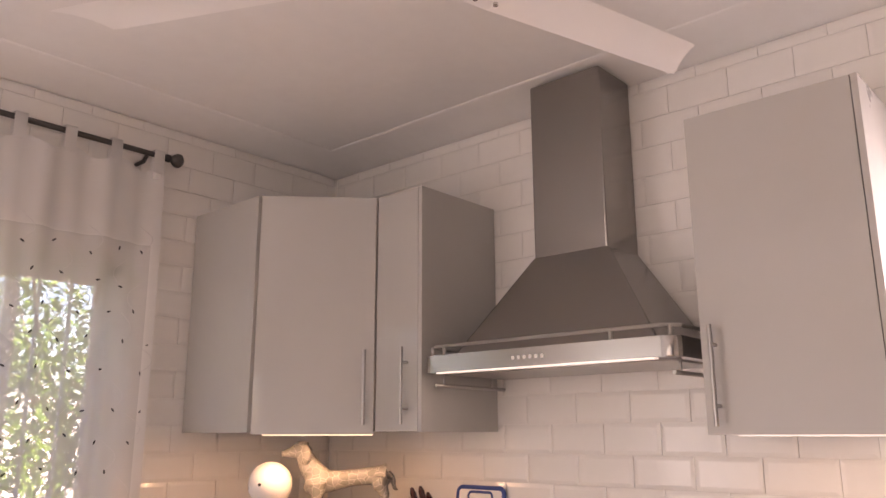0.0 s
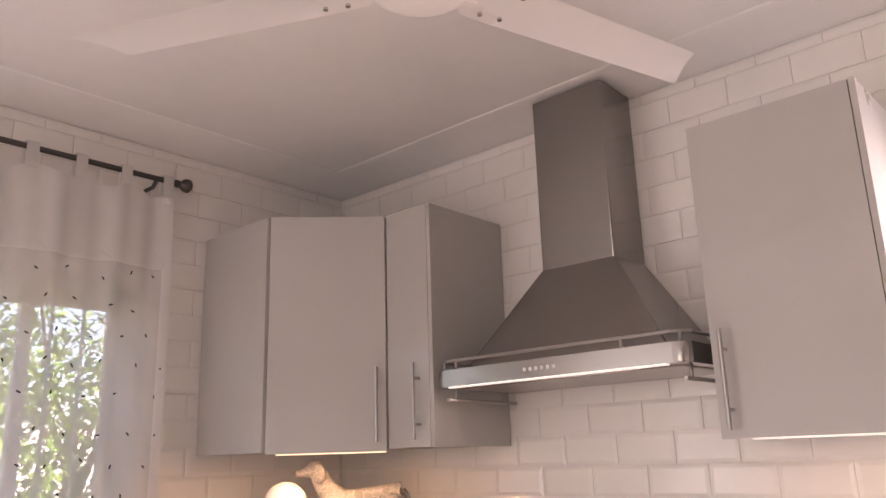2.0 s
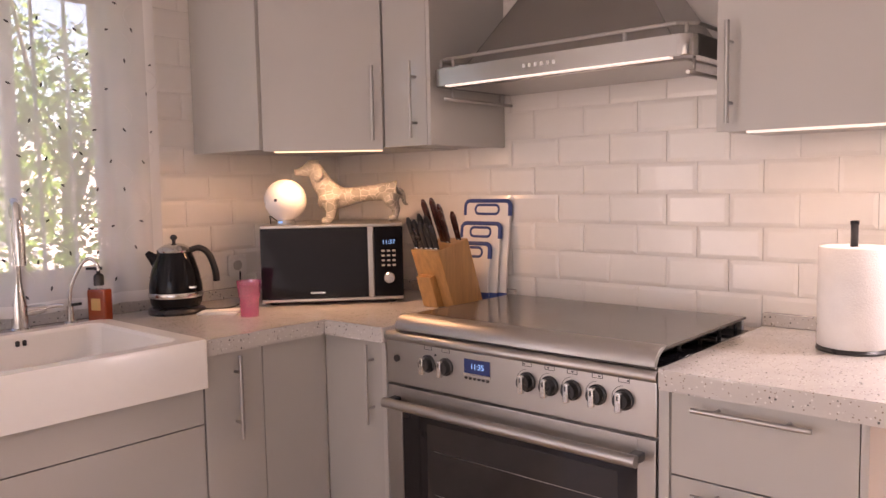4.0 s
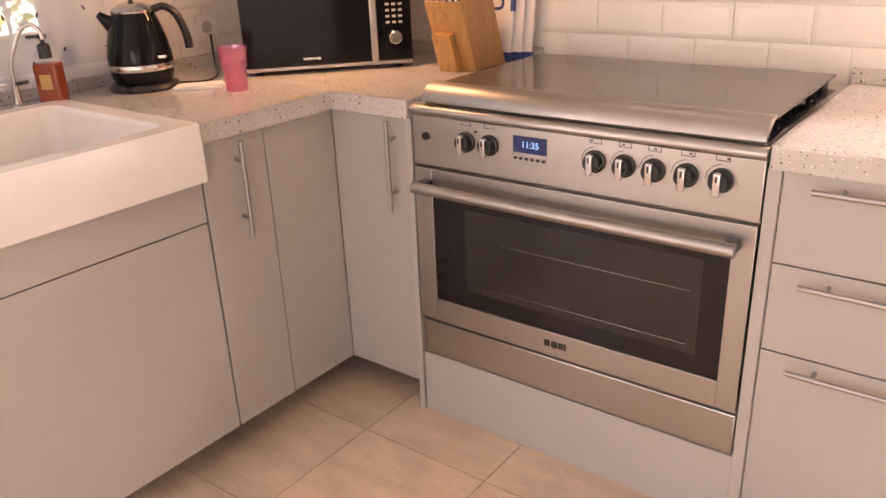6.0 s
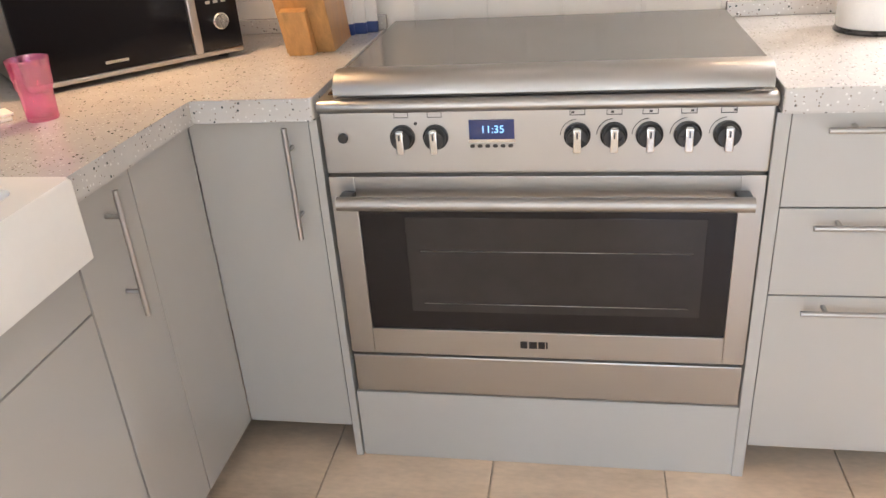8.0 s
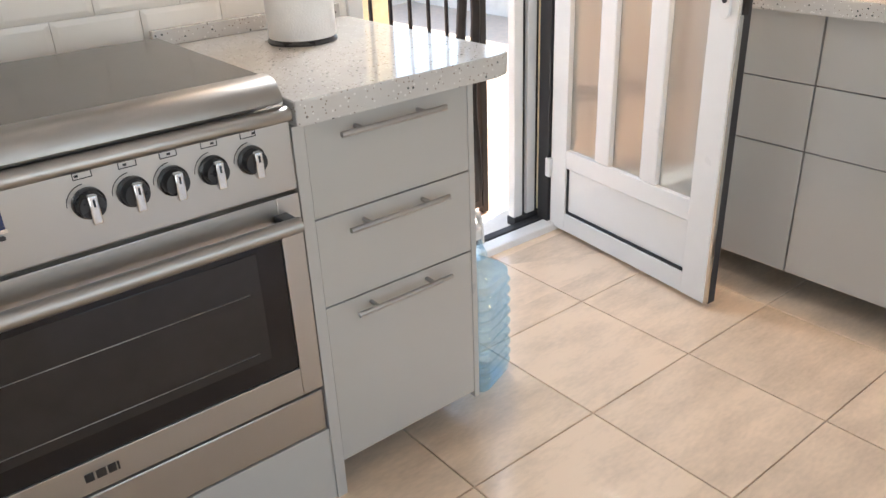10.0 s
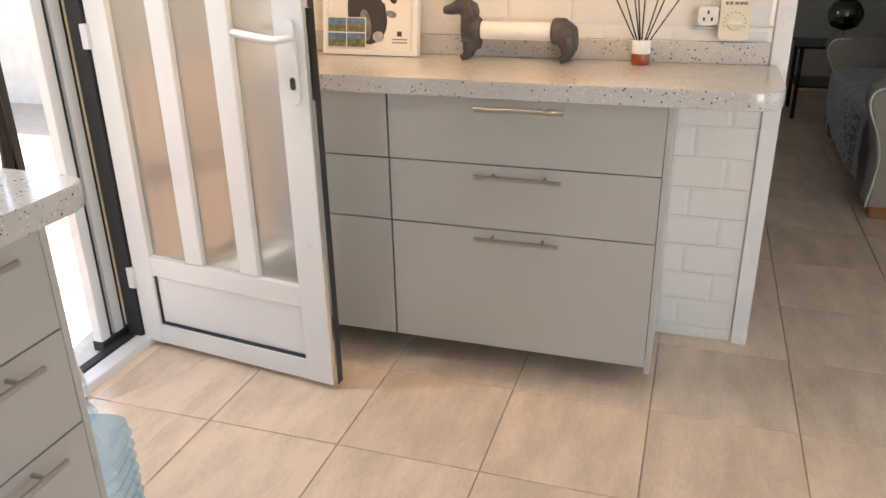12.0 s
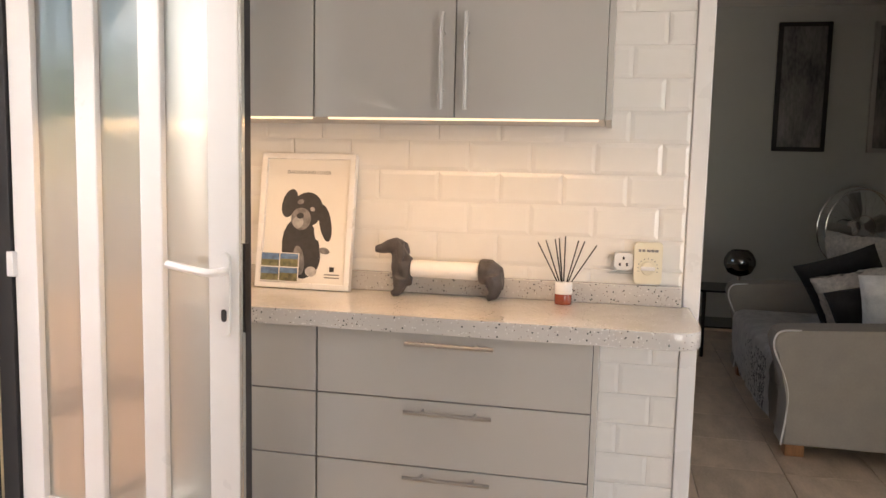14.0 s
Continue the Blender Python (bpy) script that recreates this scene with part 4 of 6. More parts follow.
lo = [bm.verts.new(v) for v in ((-0.365, -0.012, HT), (-0.365, -0.375, HT), (0.365, -0.375, HT), (0.365, -0.012, HT))]
hi = [bm.verts.new(v) for v in ((-0.141, -0.012, 2.080), (-0.141, -0.219, 2.080), (0.141, -0.219, 2.080), (0.141, -0.012, 2.080))]
for k in range(4):
    bm.faces.new((lo[k], lo[(k + 1) % 4], hi[(k + 1) % 4], hi[k]))
bm.faces.new(hi)
bmesh.ops.bevel(bm, geom=[e for e in bm.edges if abs(e.verts[0].co.z - e.verts[1].co.z) > 0.1], offset=0.008, segments=2, affect="EDGES", profile=0.5)
part("pyramid", bm, "hood", hood, "tapered brushed steel canopy")
part("chimney", bx(-0.138, 0.138, -0.216, -0.012, 2.070, 2.696, bev=0.006), "hood", hood, "brushed steel chimney")
rail = [(-HW + 0.01, -0.03, 1.787), (-HW + 0.01, HF + 0.05, 1.787), (-HW + 0.05, HF + 0.012, 1.787), (0, HF + 0.010, 1.787), (HW - 0.05, HF + 0.012, 1.787), (HW - 0.01, HF + 0.05, 1.787), (HW - 0.01, -0.03, 1.787)]
gr = part("gallery_rail", tube(bmesh.new(), rail, 0.0055, 8), "steel", hood)
for x, y in ((-HW + 0.03, HF + 0.022), (-0.36, HF + 0.012), (0.25, HF + 0.012), (HW - 0.03, HF + 0.028), (HW - 0.01, -0.20)):
    part("rail_post", tube(bmesh.new(), [(x, y, HT), (x, y, 1.787)], 0.006, 8), "steel", gr)
for x in (-HW + 0.03, HW - 0.03):
    r = part("utensil_rail", tube(bmesh.new(), [(x, -0.40, 1.664), (x, -0.03, 1.664)], 0.006, 8), "steel", hood)
    for y in (-0.36, -0.10):
        part("rail_post", tube(bmesh.new(), [(x, y, 1.664), (x, y, HB + 0.004)], 0.0045, 8), "steel", r)
part("led_strip", bx(-0.385, 0.385, HF - 0.0015, HF + 0.020, HB - 0.004, HB + 0.001, bev=0.001), "led_white", hood, "glowing white LED strip")
part("filter", bx(-0.40, 0.40, -0.37, -0.05, HB - 0.004, HB + 0.003), "steel", hood, "steel grease filter")
for k in range(6):
    part("button", prism(bmesh.new(), rounded(0.009, 0.012, 0.0035, cx=-0.075 + 0.021 * k, cy=1.730), "y", HF - 0.003, HF + 0.002), "white", hood)

# ---- sink and taps ----
SK0, SK1, SKX0, SKX1, SKZ = -2.005, -1.163, 0.178, 0.792, 0.956
bm = bmesh.new()
outer = rounded(SKX1 - SKX0, SK1 - SK0, 0.012, cx=(SKX0 + SKX1) / 2, cy=(SK0 + SK1) / 2)
inner = rounded(0.50, SK1 - SK0 - 0.12, 0.035, cx=0.480, cy=(SK0 + SK1) / 2)
loops = []
for poly, z in ((outer, 0.815), (outer, SKZ - 0.006), ([(x + (0.485 - x) * 0.012, y + (-1.58 - y) * 0.008) for x, y in outer], SKZ), ([(x + (x - 0.48) * 0.02, y + (y + 1.584) * 0.02) for x, y in inner], SKZ - 0.001), (inner, SKZ - 0.012), ([(0.48 + (x - 0.48) * 0.95, -1.584 + (y + 1.584) * 0.97) for x, y in inner], 0.765), ([(0.48 + (x - 0.48) * 0.86, -1.584 + (y + 1.584) * 0.92) for x, y in inner], 0.752)):
    loops.append([bm.verts.new((x, y, z)) for x, y in poly])
for a, b in zip(loops, loops[1:]):
    for i in range(len(a)):
        j = (i + 1) % len(a)
        bm.faces.new((a[i], a[j], b[j], b[i]))
bm.faces.new(loops[-1])
bm.faces.new(loops[0])
sink = thing("sink", pose(0, 0, 0), "white ceramic farmhouse sink with a deep apron", "sink")
part("basin", bm, "ceramic", sink)
part("drain", lathe(bmesh.new(), [(0, 0.002), (0.04, 0.002), (0.042, 0.0)], (0.48, -1.58, 0.753), 24), "chrome", sink)
for y in (-1.468, -1.448):
    part("overflow_hole", prism(bmesh.new(), rounded(0.012, 0.018, 0.004, cx=y, cy=0.925), "x", 0.229, 0.234), "black", sink)

mixer = thing("mixer_tap", pose(0.143, -1.424, C1), "brushed steel kitchen mixer tap with side lever", "tap")
part("base", lathe(bmesh.new(), [(0, 0), (0.031, 0), (0.031, 0.006), (0.026, 0.012), (0.024, 0.085), (0.017, 0.125), (0.014, 0.15)], seg=24), "chrome", mixer)
part("spout", tube(bmesh.new(), arc([(0, 0, 0.13), (0, 0, 0.33), (0.03, -0.01, 0.402), (0.075, -0.02, 0.397), (0.095, -0.025, 0.35)]), 0.0135, 12), "chrome", mixer)
part("spray_head", tube(bmesh.new(), [(0.093, -0.0245, 0.355), (0.100, -0.026, 0.295), (0.104, -0.027, 0.215)], [0.016, 0.0185, 0.0175], 12), "chrome", mixer)
part("lever", tube(bmesh.new(), [(0.0, 0.02, 0.060), (0.01, 0.052, 0.062), (0.012, 0.075, 0.064)], [0.017, 0.017, 0.013], 12), "chrome", mixer)
part("lever_arm", tube(bmesh.new(), arc([(0.012, 0.070, 0.064), (0.018, 0.090, 0.070), (0.024, 0.125, 0.068)]), 0.0065, 8), "chrome", mixer)
filt = thing("filter_tap", pose(0.145, -1.268, C1), "slim chrome drinking water tap", "tap")
part("base", lathe(bmesh.new(), [(0, 0), (0.024, 0), (0.022, 0.006), (0.012, 0.012), (0.010, 0.045), (0.011, 0.06), (0, 0.062)], seg=20), "chrome", filt)
part("spout", tube(bmesh.new(), arc([(0, 0, 0.055), (0.005, 0.004, 0.12), (0.03, 0.03, 0.195), (0.05, 0.05, 0.215), (0.068, 0.064, 0.198), (0.072, 0.068, 0.175)]), 0.006, 10), "chrome", filt)
part("lever", tube(bmesh.new(), [(0.0, 0.0, 0.062), (0.02, 0.03, 0.066)], 0.005, 8), "black", filt)

# ---- things on the worktop ----
soap = thing("soap_dispenser", pose(0.163, -1.176, C1, 0, 0, 30), "amber soap bottle with a black pump", "soap bottle")
part("bottle", bx(-0.034, 0.034, -0.022, 0.022, 0, 0.108, bev=0.007, seg=3), "soap", soap)
part("label", bx(-0.017, 0.017, -0.0232, -0.0222, 0.038, 0.078), "label", soap)
part("neck", lathe(bmesh.new(), [(0.012, 0.105), (0.012, 0.122), (0.010, 0.126)], seg=16), "clear", soap)
pump = part("pump", lathe(bmesh.new(), [(0, 0.120), (0.0165, 0.120), (0.0165, 0.152), (0.012, 0.158), (0.006, 0.16), (0.006, 0.17), (0.013, 0.172), (0.013, 0.182), (0, 0.183)], seg=18), "black", soap)
part("nozzle", tube(bmesh.new(), [(0, 0, 0.178), (-0.035, -0.015, 0.177)], 0.0045, 8), "black", pump)

kettle = thing("kettle", pose(0.219, -0.927, C1, 0, 0, 48), "black electric kettle with chrome band and curved handle", "kettle")
part("power_base", lathe(bmesh.new(), [(0, 0), (0.098, 0), (0.100, 0.008), (0.094, 0.018), (0.08, 0.022), (0, 0.022)]), "black", kettle)
part("body", lathe(bmesh.new(), [(0, 0.022), (0.082, 0.024), (0.088, 0.04), (0.092, 0.066), (0.0905, 0.10), (0.082, 0.145), (0.070, 0.185), (0.060, 0.212), (0.056, 0.218), (0, 0.220)]), "black_gloss", kettle)
part("chrome_band", lathe(bmesh.new(), [(0.0920, 0.058), (0.0938, 0.062), (0.0938, 0.072), (0.0920, 0.076)]), "chrome", kettle)
lidk = part("lid", lathe(bmesh.new(), [(0.058, 0.216), (0.060, 0.222), (0.050, 0.232), (0.030, 0.243), (0.012, 0.247), (0, 0.248)]), "chrome", kettle)
part("lid_knob", lathe(bmesh.new(), [(0.006, 0.245), (0.006, 0.256), (0.012, 0.262), (0.012, 0.270), (0.007, 0.276), (0, 0.277)], seg=18), "black", lidk)
part("handle", tube(bmesh.new(), arc([(0.045, 0, 0.216), (0.085, 0, 0.228), (0.118, 0, 0.205), (0.138, 0, 0.150), (0.142, 0, 0.108)]), [0.011] * 16 + [0.0115] * 10 + [0.012] * 7, 10, 1.3), "black", kettle)
part("spout", tube(bmesh.new(), [(-0.055, 0, 0.175), (-0.078, 0, 0.200), (-0.094, 0, 0.215)], [0.026, 0.017, 0.010], 12), "black_gloss", kettle)
part("badge_plate", bx(0.060, 0.082, -0.077, -0.050, 0.092, 0.101, bev=0.002), "chrome", kettle)
solo("kettle_cable", tube(bmesh.new(), arc([(0.27, -0.85, 0.955), (0.32, -0.79, 0.953), (0.27, -0.70, 0.956), (0.13, -0.60, 0.97), (0.075, -0.56, 1.05)]), 0.0035, 8), "black", pose(0, 0, 0), "black kettle power cable on the worktop", "cable")
ws = thing("wall_socket", pose(XW + 0.012, -0.565, 1.075, 0, 0, 90), "white round-edged double wall socket on the tiles", "socket")
part("plate", prism(bmesh.new(), rounded(0.085, 0.085, 0.01), "y", -0.010, 0.0, 0.002), "white", ws)
part("recess", prism(bmesh.new(), rounded(0.040, 0.040, 0.0198), "y", -0.0115, -0.009), "carcass", ws)

cup = thing("cup", pose(0.511, -0.824, C1), "pink transparent plastic tumbler on the worktop", "cup")
part("wall", lathe(bmesh.new(), [(0, 0.002), (0.029, 0.002), (0.030, 0.0), (0.0325, 0.06), (0.036, 0.066), (0.041, 0.122), (0.0395, 0.122), (0.0345, 0.067), (0.031, 0.062), (0.0285, 0.008), (0, 0.008)], seg=28), "pink", cup)
solo("cloth", bx(-0.07, 0.07, -0.035, 0.035, 0, 0.008, bev=0.003, seg=2), "paper", pose(0.375, -0.855, C1, 0, 0, 40), "folded white cloth beside the kettle", "cloth")
solo("cloth", bx(-0.06, 0.06, -0.03, 0.03, 0, 0.005, bev=0.002, seg=2), "paper", pose(0.385, -0.850, C1 + 0.008, 0, 0, 52), "thin white cloth folded on another", "cloth")

mw = thing("microwave", pose(0.372, -0.672, C1 + 0.012, 0, 0, 47.2), "silver microwave oven with a black glass door", "microwave")
WM, HM, DM = 0.522, 0.285, 0.36
part("case", bx(0, WM, 0.014, DM, 0, HM, bev=0.006), "steel_h", mw, "silver painted case")
md = part("door", bx(0.001, 0.392, -0.008, 0.013, 0.013, HM - 0.013, bev=0.002), "black_gloss", mw, "black glass door")
part("door_grip", bx(0.391, 0.413, -0.018, 0.000, 0.012, HM - 0.012, bev=0.004), "steel_h", md, "silver door grip")
part("maker_mark", bx(0.178, 0.232, -0.0088, -0.0075, 0.030, 0.037), "chrome", md, "small pale maker's mark")
mp_ = part("control_panel", bx(0.414, WM - 0.001, -0.008, 0.013, 0.013, HM - 0.013, bev=0.002), "black_gloss", mw, "black control panel")
part("trim", bx(0.002, WM - 0.002, -0.010, 0.014, 0.001, 0.0125, bev=0.003), "steel_h", mw)
part("trim", bx(0.002, WM - 0.002, -0.010, 0.014, HM - 0.0125, HM - 0.001, bev=0.003), "steel_h", mw)
words("11:37", 0.022, pose(0.468, -0.0086, 0.208, 90, 0, 0), "digits", mp_, "digits")
for r in range(4):
    for c in range(3):
        part("key", bx(0.441 + 0.020 * c, 0.453 + 0.020 * c, -0.0092, -0.0075, 0.125 + 0.018 * r, 0.132 + 0.018 * r, bev=0.001), "carcass", mp_)
bm = lathe(bmesh.new(), [(0, 0), (0.021, 0), (0.020, 0.014), (0.017, 0.017), (0, 0.017)], seg=24)
bmesh.ops.transform(bm, matrix=pose(0.468, -0.008, 0.083, 90, 0, 0), verts=bm.verts)
part("dial", bm, "chrome", mp_, "silver dial")
for x in (0.04, WM - 0.04):
    for y in (0.04, DM - 0.04):
        part("foot", lathe(bmesh.new(), [(0.014, -0.012), (0.016, 0.002)], (x, y, 0), 14), "black", mw)
MWM = mw.matrix_world.copy()
TOPM = C1 + 0.012 + HM

globe = thing("globe_camera", MWM @ pose(0.090, 0.075, HM, 0, 0, -30), "white round electronic globe with a black lens dot", "device")
part("ball", lathe(bmesh.new(), [(0, 0.014)] + [(0.078 * math.cos(radians(q)), 0.090 + 0.078 * math.sin(radians(q))) for q in range(-80, 81, 8)] + [(0, 0.168)], seg=36), "white", globe)
part("foot", lathe(bmesh.new(), [(0, 0), (0.036, 0), (0.034, 0.012), (0.03, 0.02)], seg=24), "steel", globe)
part("lens", prism(bmesh.new(), rounded(0.011, 0.011, 0.0054, cx=0.012, cy=0.092), "y", -0.080, -0.074), "black", globe)
part("status_light", bx(-0.008, 0.008, -0.0385, -0.033, 0.006, 0.013), "digits", globe, "small blue status light")
solo("globe_cable", tube(bmesh.new(), arc([(-0.03, 0.0, 0.004), (-0.075, 0.005, 0.03), (-0.085, 0.02, 0.004), (-0.105, 0.05, -0.10)]), 0.002, 6), "black", globe.matrix_world.copy(), "thin black cable of the round device", "cable")


def standing_hound(bm):
    """A long short-legged hound that looks to -x, its feet at z = 0."""
    tube(bm, arc([(-0.030, 0, 0.098), (0.0, 0, 0.090), (0.06, 0, 0.092), (0.14, 0, 0.103), (0.20, 0, 0.107), (0.245, 0, 0.104)]), [0.030 + 0.016 * math.sin(min(1.0, k / 9) * 1.57) - 0.017 * max(0.0, math.sin((k - 10) / 30 * 3.14)) * (k > 10) for k in range(41)], 16, 0.85)
    tube(bm, arc([(0.018, 0, 0.098), (-0.012, 0, 0.130), (-0.034, 0, 0.170), (-0.044, 0, 0.192)]), [0.046 - 0.0009 * k for k in range(25)], 14, 0.8)
    tube(bm, arc([(-0.030, 0, 0.192), (-0.052, 0, 0.196), (-0.080, 0, 0.188), (-0.116, 0, 0.183)]), [0.032 if k < 10 else max(0.013, 0.032 - 0.0017 * (k - 9)) for k in range(25)], 12, 0.9)
    for y in (-1, 1):
        tube(bm, arc([(-0.044, y * 0.020, 0.208), (-0.034, y * 0.029, 0.184), (-0.036, y * 0.030, 0.150)], 5), [0.014, 0.018, 0.022, 0.025, 0.027, 0.028, 0.028, 0.026, 0.022, 0.017, 0.011], 10, 0.5)
        tube(bm, [(0.010, y * 0.026, 0.085), (0.012, y * 0.030, 0.048), (0.008, y * 0.030, 0.016), (0.000, y * 0.030, 0.010), (-0.024, y * 0.030, 0.009)], [0.034, 0.022, 0.016, 0.014, 0.010], 10)
        tube(bm, [(0.232, y * 0.022, 0.100), (0.226, y * 0.027, 0.070), (0.244, y * 0.027, 0.042), (0.236, y * 0.027, 0.014), (0.214, y * 0.027, 0.009)], [0.036, 0.027, 0.015, 0.013, 0.010], 10)
    tube(bm, arc([(0.250, 0, 0.118), (0.268, 0, 0.098), (0.274, 0, 0.068), (0.288, 0, 0.058)]), [0.014 - 0.0004 * k for k in range(25)], 8)
    return bm


def split_hound(bm):
    """The sitting front and the rump of a hound, joined by a thin bar between them."""
    tube(bm, [(0.014, 0, 0.030), (0.008, 0, 0.060), (0.006, 0, 0.098), (-0.002, 0, 0.134), (-0.010, 0, 0.152)], [0.026, 0.035, 0.037, 0.028, 0.023], 14, 0.9)
    tube(bm, [(0.004, 0, 0.090), (0.012, 0, 0.092), (0.030, 0, 0.092), (0.038, 0, 0.092)], [0.030, 0.042, 0.042, 0.036], 18)
    tube(bm, [(0.008, 0, 0.158), (-0.016, 0, 0.164), (-0.040, 0, 0.160), (-0.062, 0, 0.152), (-0.086, 0, 0.150)], [0.022, 0.028, 0.023, 0.017, 0.012], 12, 0.85)
    for y in (-1, 1):
        tube(bm, [(-0.010, y * 0.020, 0.178), (0.004, y * 0.028, 0.160), (0.008, y * 0.031, 0.138), (0.006, y * 0.031, 0.116)], [0.010, 0.018, 0.019, 0.010], 10, 0.42)
        tube(bm, [(0.006, y * 0.018, 0.060), (0.000, y * 0.022, 0.030), (-0.006, y * 0.022, 0.012), (-0.024, y * 0.023, 0.009)], [0.026, 0.018, 0.014, 0.010], 10)
        tube(bm, [(0.306, y * 0.016, 0.078), (0.316, y * 0.022, 0.050), (0.312, y * 0.023, 0.018), (0.292, y * 0.023, 0.010)], [0.034, 0.027, 0.016, 0.011], 10)
    tube(bm, [(0.262, 0, 0.092), (0.270, 0, 0.092), (0.292, 0, 0.092), (0.316, 0, 0.080), (0.328, 0, 0.062)], [0.036, 0.042, 0.043, 0.036, 0.020], 16)
    tube(bm, [(0.326, 0, 0.084), (0.338, 0, 0.062), (0.336, 0, 0.036)], [0.010, 0.008, 0.006], 8)
    tube(bm, [(0.02, 0, 0.092), (0.28, 0, 0.092)], 0.010, 10)
    return bm


def smooth_cast(ob, voxel):
    r = ob.modifiers.new("cast", "REMESH")
    r.mode, r.voxel_size, r.use_smooth_shade = "VOXEL", voxel, True
    sm = ob.modifiers.new("soften", "SMOOTH")
    sm.factor, sm.iterations = 0.5, 4


smooth_cast(solo("dog_figurine", standing_hound(bmesh.new()), "dog_silver", MWM @ pose(0.247, 0.11, HM, 0, 0, 0) @ Matrix.Scale(1.06, 4), "stone-grey mosaic hound figurine standing on the microwave", "figurine"), 0.0045)

kb = thing("knife_block", pose(0.908, -0.292, C1, 0, 0, 92), "honey wood knife block full of dark-handled knives", "knife block")
part("block", prism(bmesh.new(), [(0.0, 0.0), (0.175, 0.0), (0.088, 0.240), (-0.082, 0.208)], "y", -0.064, 0.064, 0.004), "wood", kb)
part("front_wedge", prism(bmesh.new(), [(-0.034, 0.0), (0.001, 0.0), (-0.045, 0.118), (-0.074, 0.112)], "y", -0.018, 0.048, 0.003), "wood", kb)
slope = Vector((-0.38, 0, 0.93)).normalized()
for y, u, ln, hm in ((0.044, 0.10, 0.120, "black"), (0.022, 0.10, 0.112, "black"), (0.000, 0.10, 0.104, "black"), (-0.022, 0.10, 0.098, "black"), (-0.044, 0.10, 0.092, "black"), (0.030, 0.34, 0.124, "black"), (0.004, 0.34, 0.116, "black"),
                     (0.034, 0.62, 0.168, "blade"), (0.004, 0.66, 0.172, "blade"), (-0.026, 0.60, 0.128, "blade"), (-0.040, 0.86, 0.112, "blade"), (0.012, 0.88, 0.140, "blade")):
    p0 = Vector((-0.082 + 0.170 * u, y, 0.208 + 0.032 * u))
    d = (slope + Vector((0, y * 0.8, 0))).normalized()
    e = p0 + d * ln
    k = part("knife", tube(bmesh.new(), [p0 - d * 0.02, p0 + d * 0.03, p0 + d * ln * 0.6, e - d * 0.018, e], [0.0075, 0.0085, 0.0095, 0.0090, 0.004], 8, 1.35), hm, kb, "dark knife handle")
    part("bolster", tube(bmesh.new(), [p0 - d * 0.004, p0 + d * 0.008], 0.0092, 8), "chrome", k)

for k, (w, h, z) in enumerate(((0.215, 0.375, 0.0), (0.185, 0.290, 0.0), (0.150, 0.215, 0.0))):
    cb = thing("chopping_board", pose(0.920 - 0.013 * k, -0.060 - 0.017 * k, C1, -6.5, 0, 0), "white plastic chopping board with blue rubber grips", "chopping board", "leaning chopping boards")
    part("board", prism(bmesh.new(), rounded(w, h, 0.020, cy=h / 2), "y", -0.004, 0.004, 0.001), "board", cb)
    g = bmesh.new()
    rr = 0.020
    band = [(-w / 2, h - 0.055)] + [(-w / 2 + rr - rr * math.cos(radians(q)), h - rr + rr * math.sin(radians(q))) for q in range(0, 91, 15)] + [(w / 2 - rr + rr * math.sin(radians(q)), h - rr + rr * math.cos(radians(q))) for q in range(0, 91, 15)] + [(w / 2, h - 0.055)]
    tube(g, [(x * 0.985, 0, z - 0.004) for x, z in band], 0.0085, 8)
    slot = rounded(w * 0.52, 0.034, 0.016, 4, 0.0, h - 0.036)
    tube(g, [(x, 0, z) for x, z in slot + slot[:1]], 0.0065, 8)
    part("grip", g, "blue", cb, "blue rubber grip")
    part("corner_grip", bx(w / 2 - 0.035, w / 2 + 0.002, -0.006, 0.006, -0.001, 0.030, bev=0.004), "blue", cb, "blue rubber corner")

hold = thing("paper_towel_holder", pose(2.245, -0.235, C1), "white kitchen paper roll on a black upright holder", "paper holder")
part("base", lathe(bmesh.new(), [(0, 0), (0.084, 0), (0.085, 0.005), (0.080, 0.011), (0, 0.012)]), "black", hold)
part("pole", lathe(bmesh.new(), [(0, 0.01), (0.009, 0.01), (0.009, 0.315), (0.0105, 0.317), (0.0105, 0.326), (0, 0.328)], seg=18), "black", hold)
solo("paper_towel_roll", lathe(bmesh.new(), [(0.022, 0), (0.080, 0), (0.0815, 0.004), (0.082, 0.12), (0.0815, 0.246), (0.079, 0.250), (0.022, 0.250), (0.020, 0.245), (0.020, 0.005), (0.022, 0)], seg=48), "paper", pose(2.245, -0.235, C1 + 0.012), "full white kitchen paper roll", "paper roll")

# bottle of water on the floor
wb = thing("water_bottle", pose(2.504, -0.545, 0, 0, 0, 20), "large ribbed clear blue plastic water bottle on the floor", "bottle")
bm = bmesh.new()
prev = None
for k in range(80):
    z = 0.395 * k / 79
    s = 0.078 + (0.0065 * math.sin(z * 190) if 0.04 < z < 0.31 else 0.0)
    if z < 0.02:
        s -= (0.02 - z) * 0.6
    if z > 0.335:
        s -= (z - 0.335) ** 1.3 * 3.2
    ring = [bm.verts.new((x, y, z)) for x, y in rounded(2 * s, 2 * s, s * 0.45, 4)]
    if prev:
        for i in range(len(ring)):
            j = (i + 1) % len(ring)
            bm.faces.new((prev[i], prev[j], ring[j], ring[i]))
    else:
        bm.faces.new(ring)
    prev = ring
part("body", bm, "water", wb)
part("neck", lathe(bmesh.new(), [(0.040, 0.388), (0.026, 0.420), (0.024, 0.433), (0.024, 0.45)], seg=24), "water", wb)
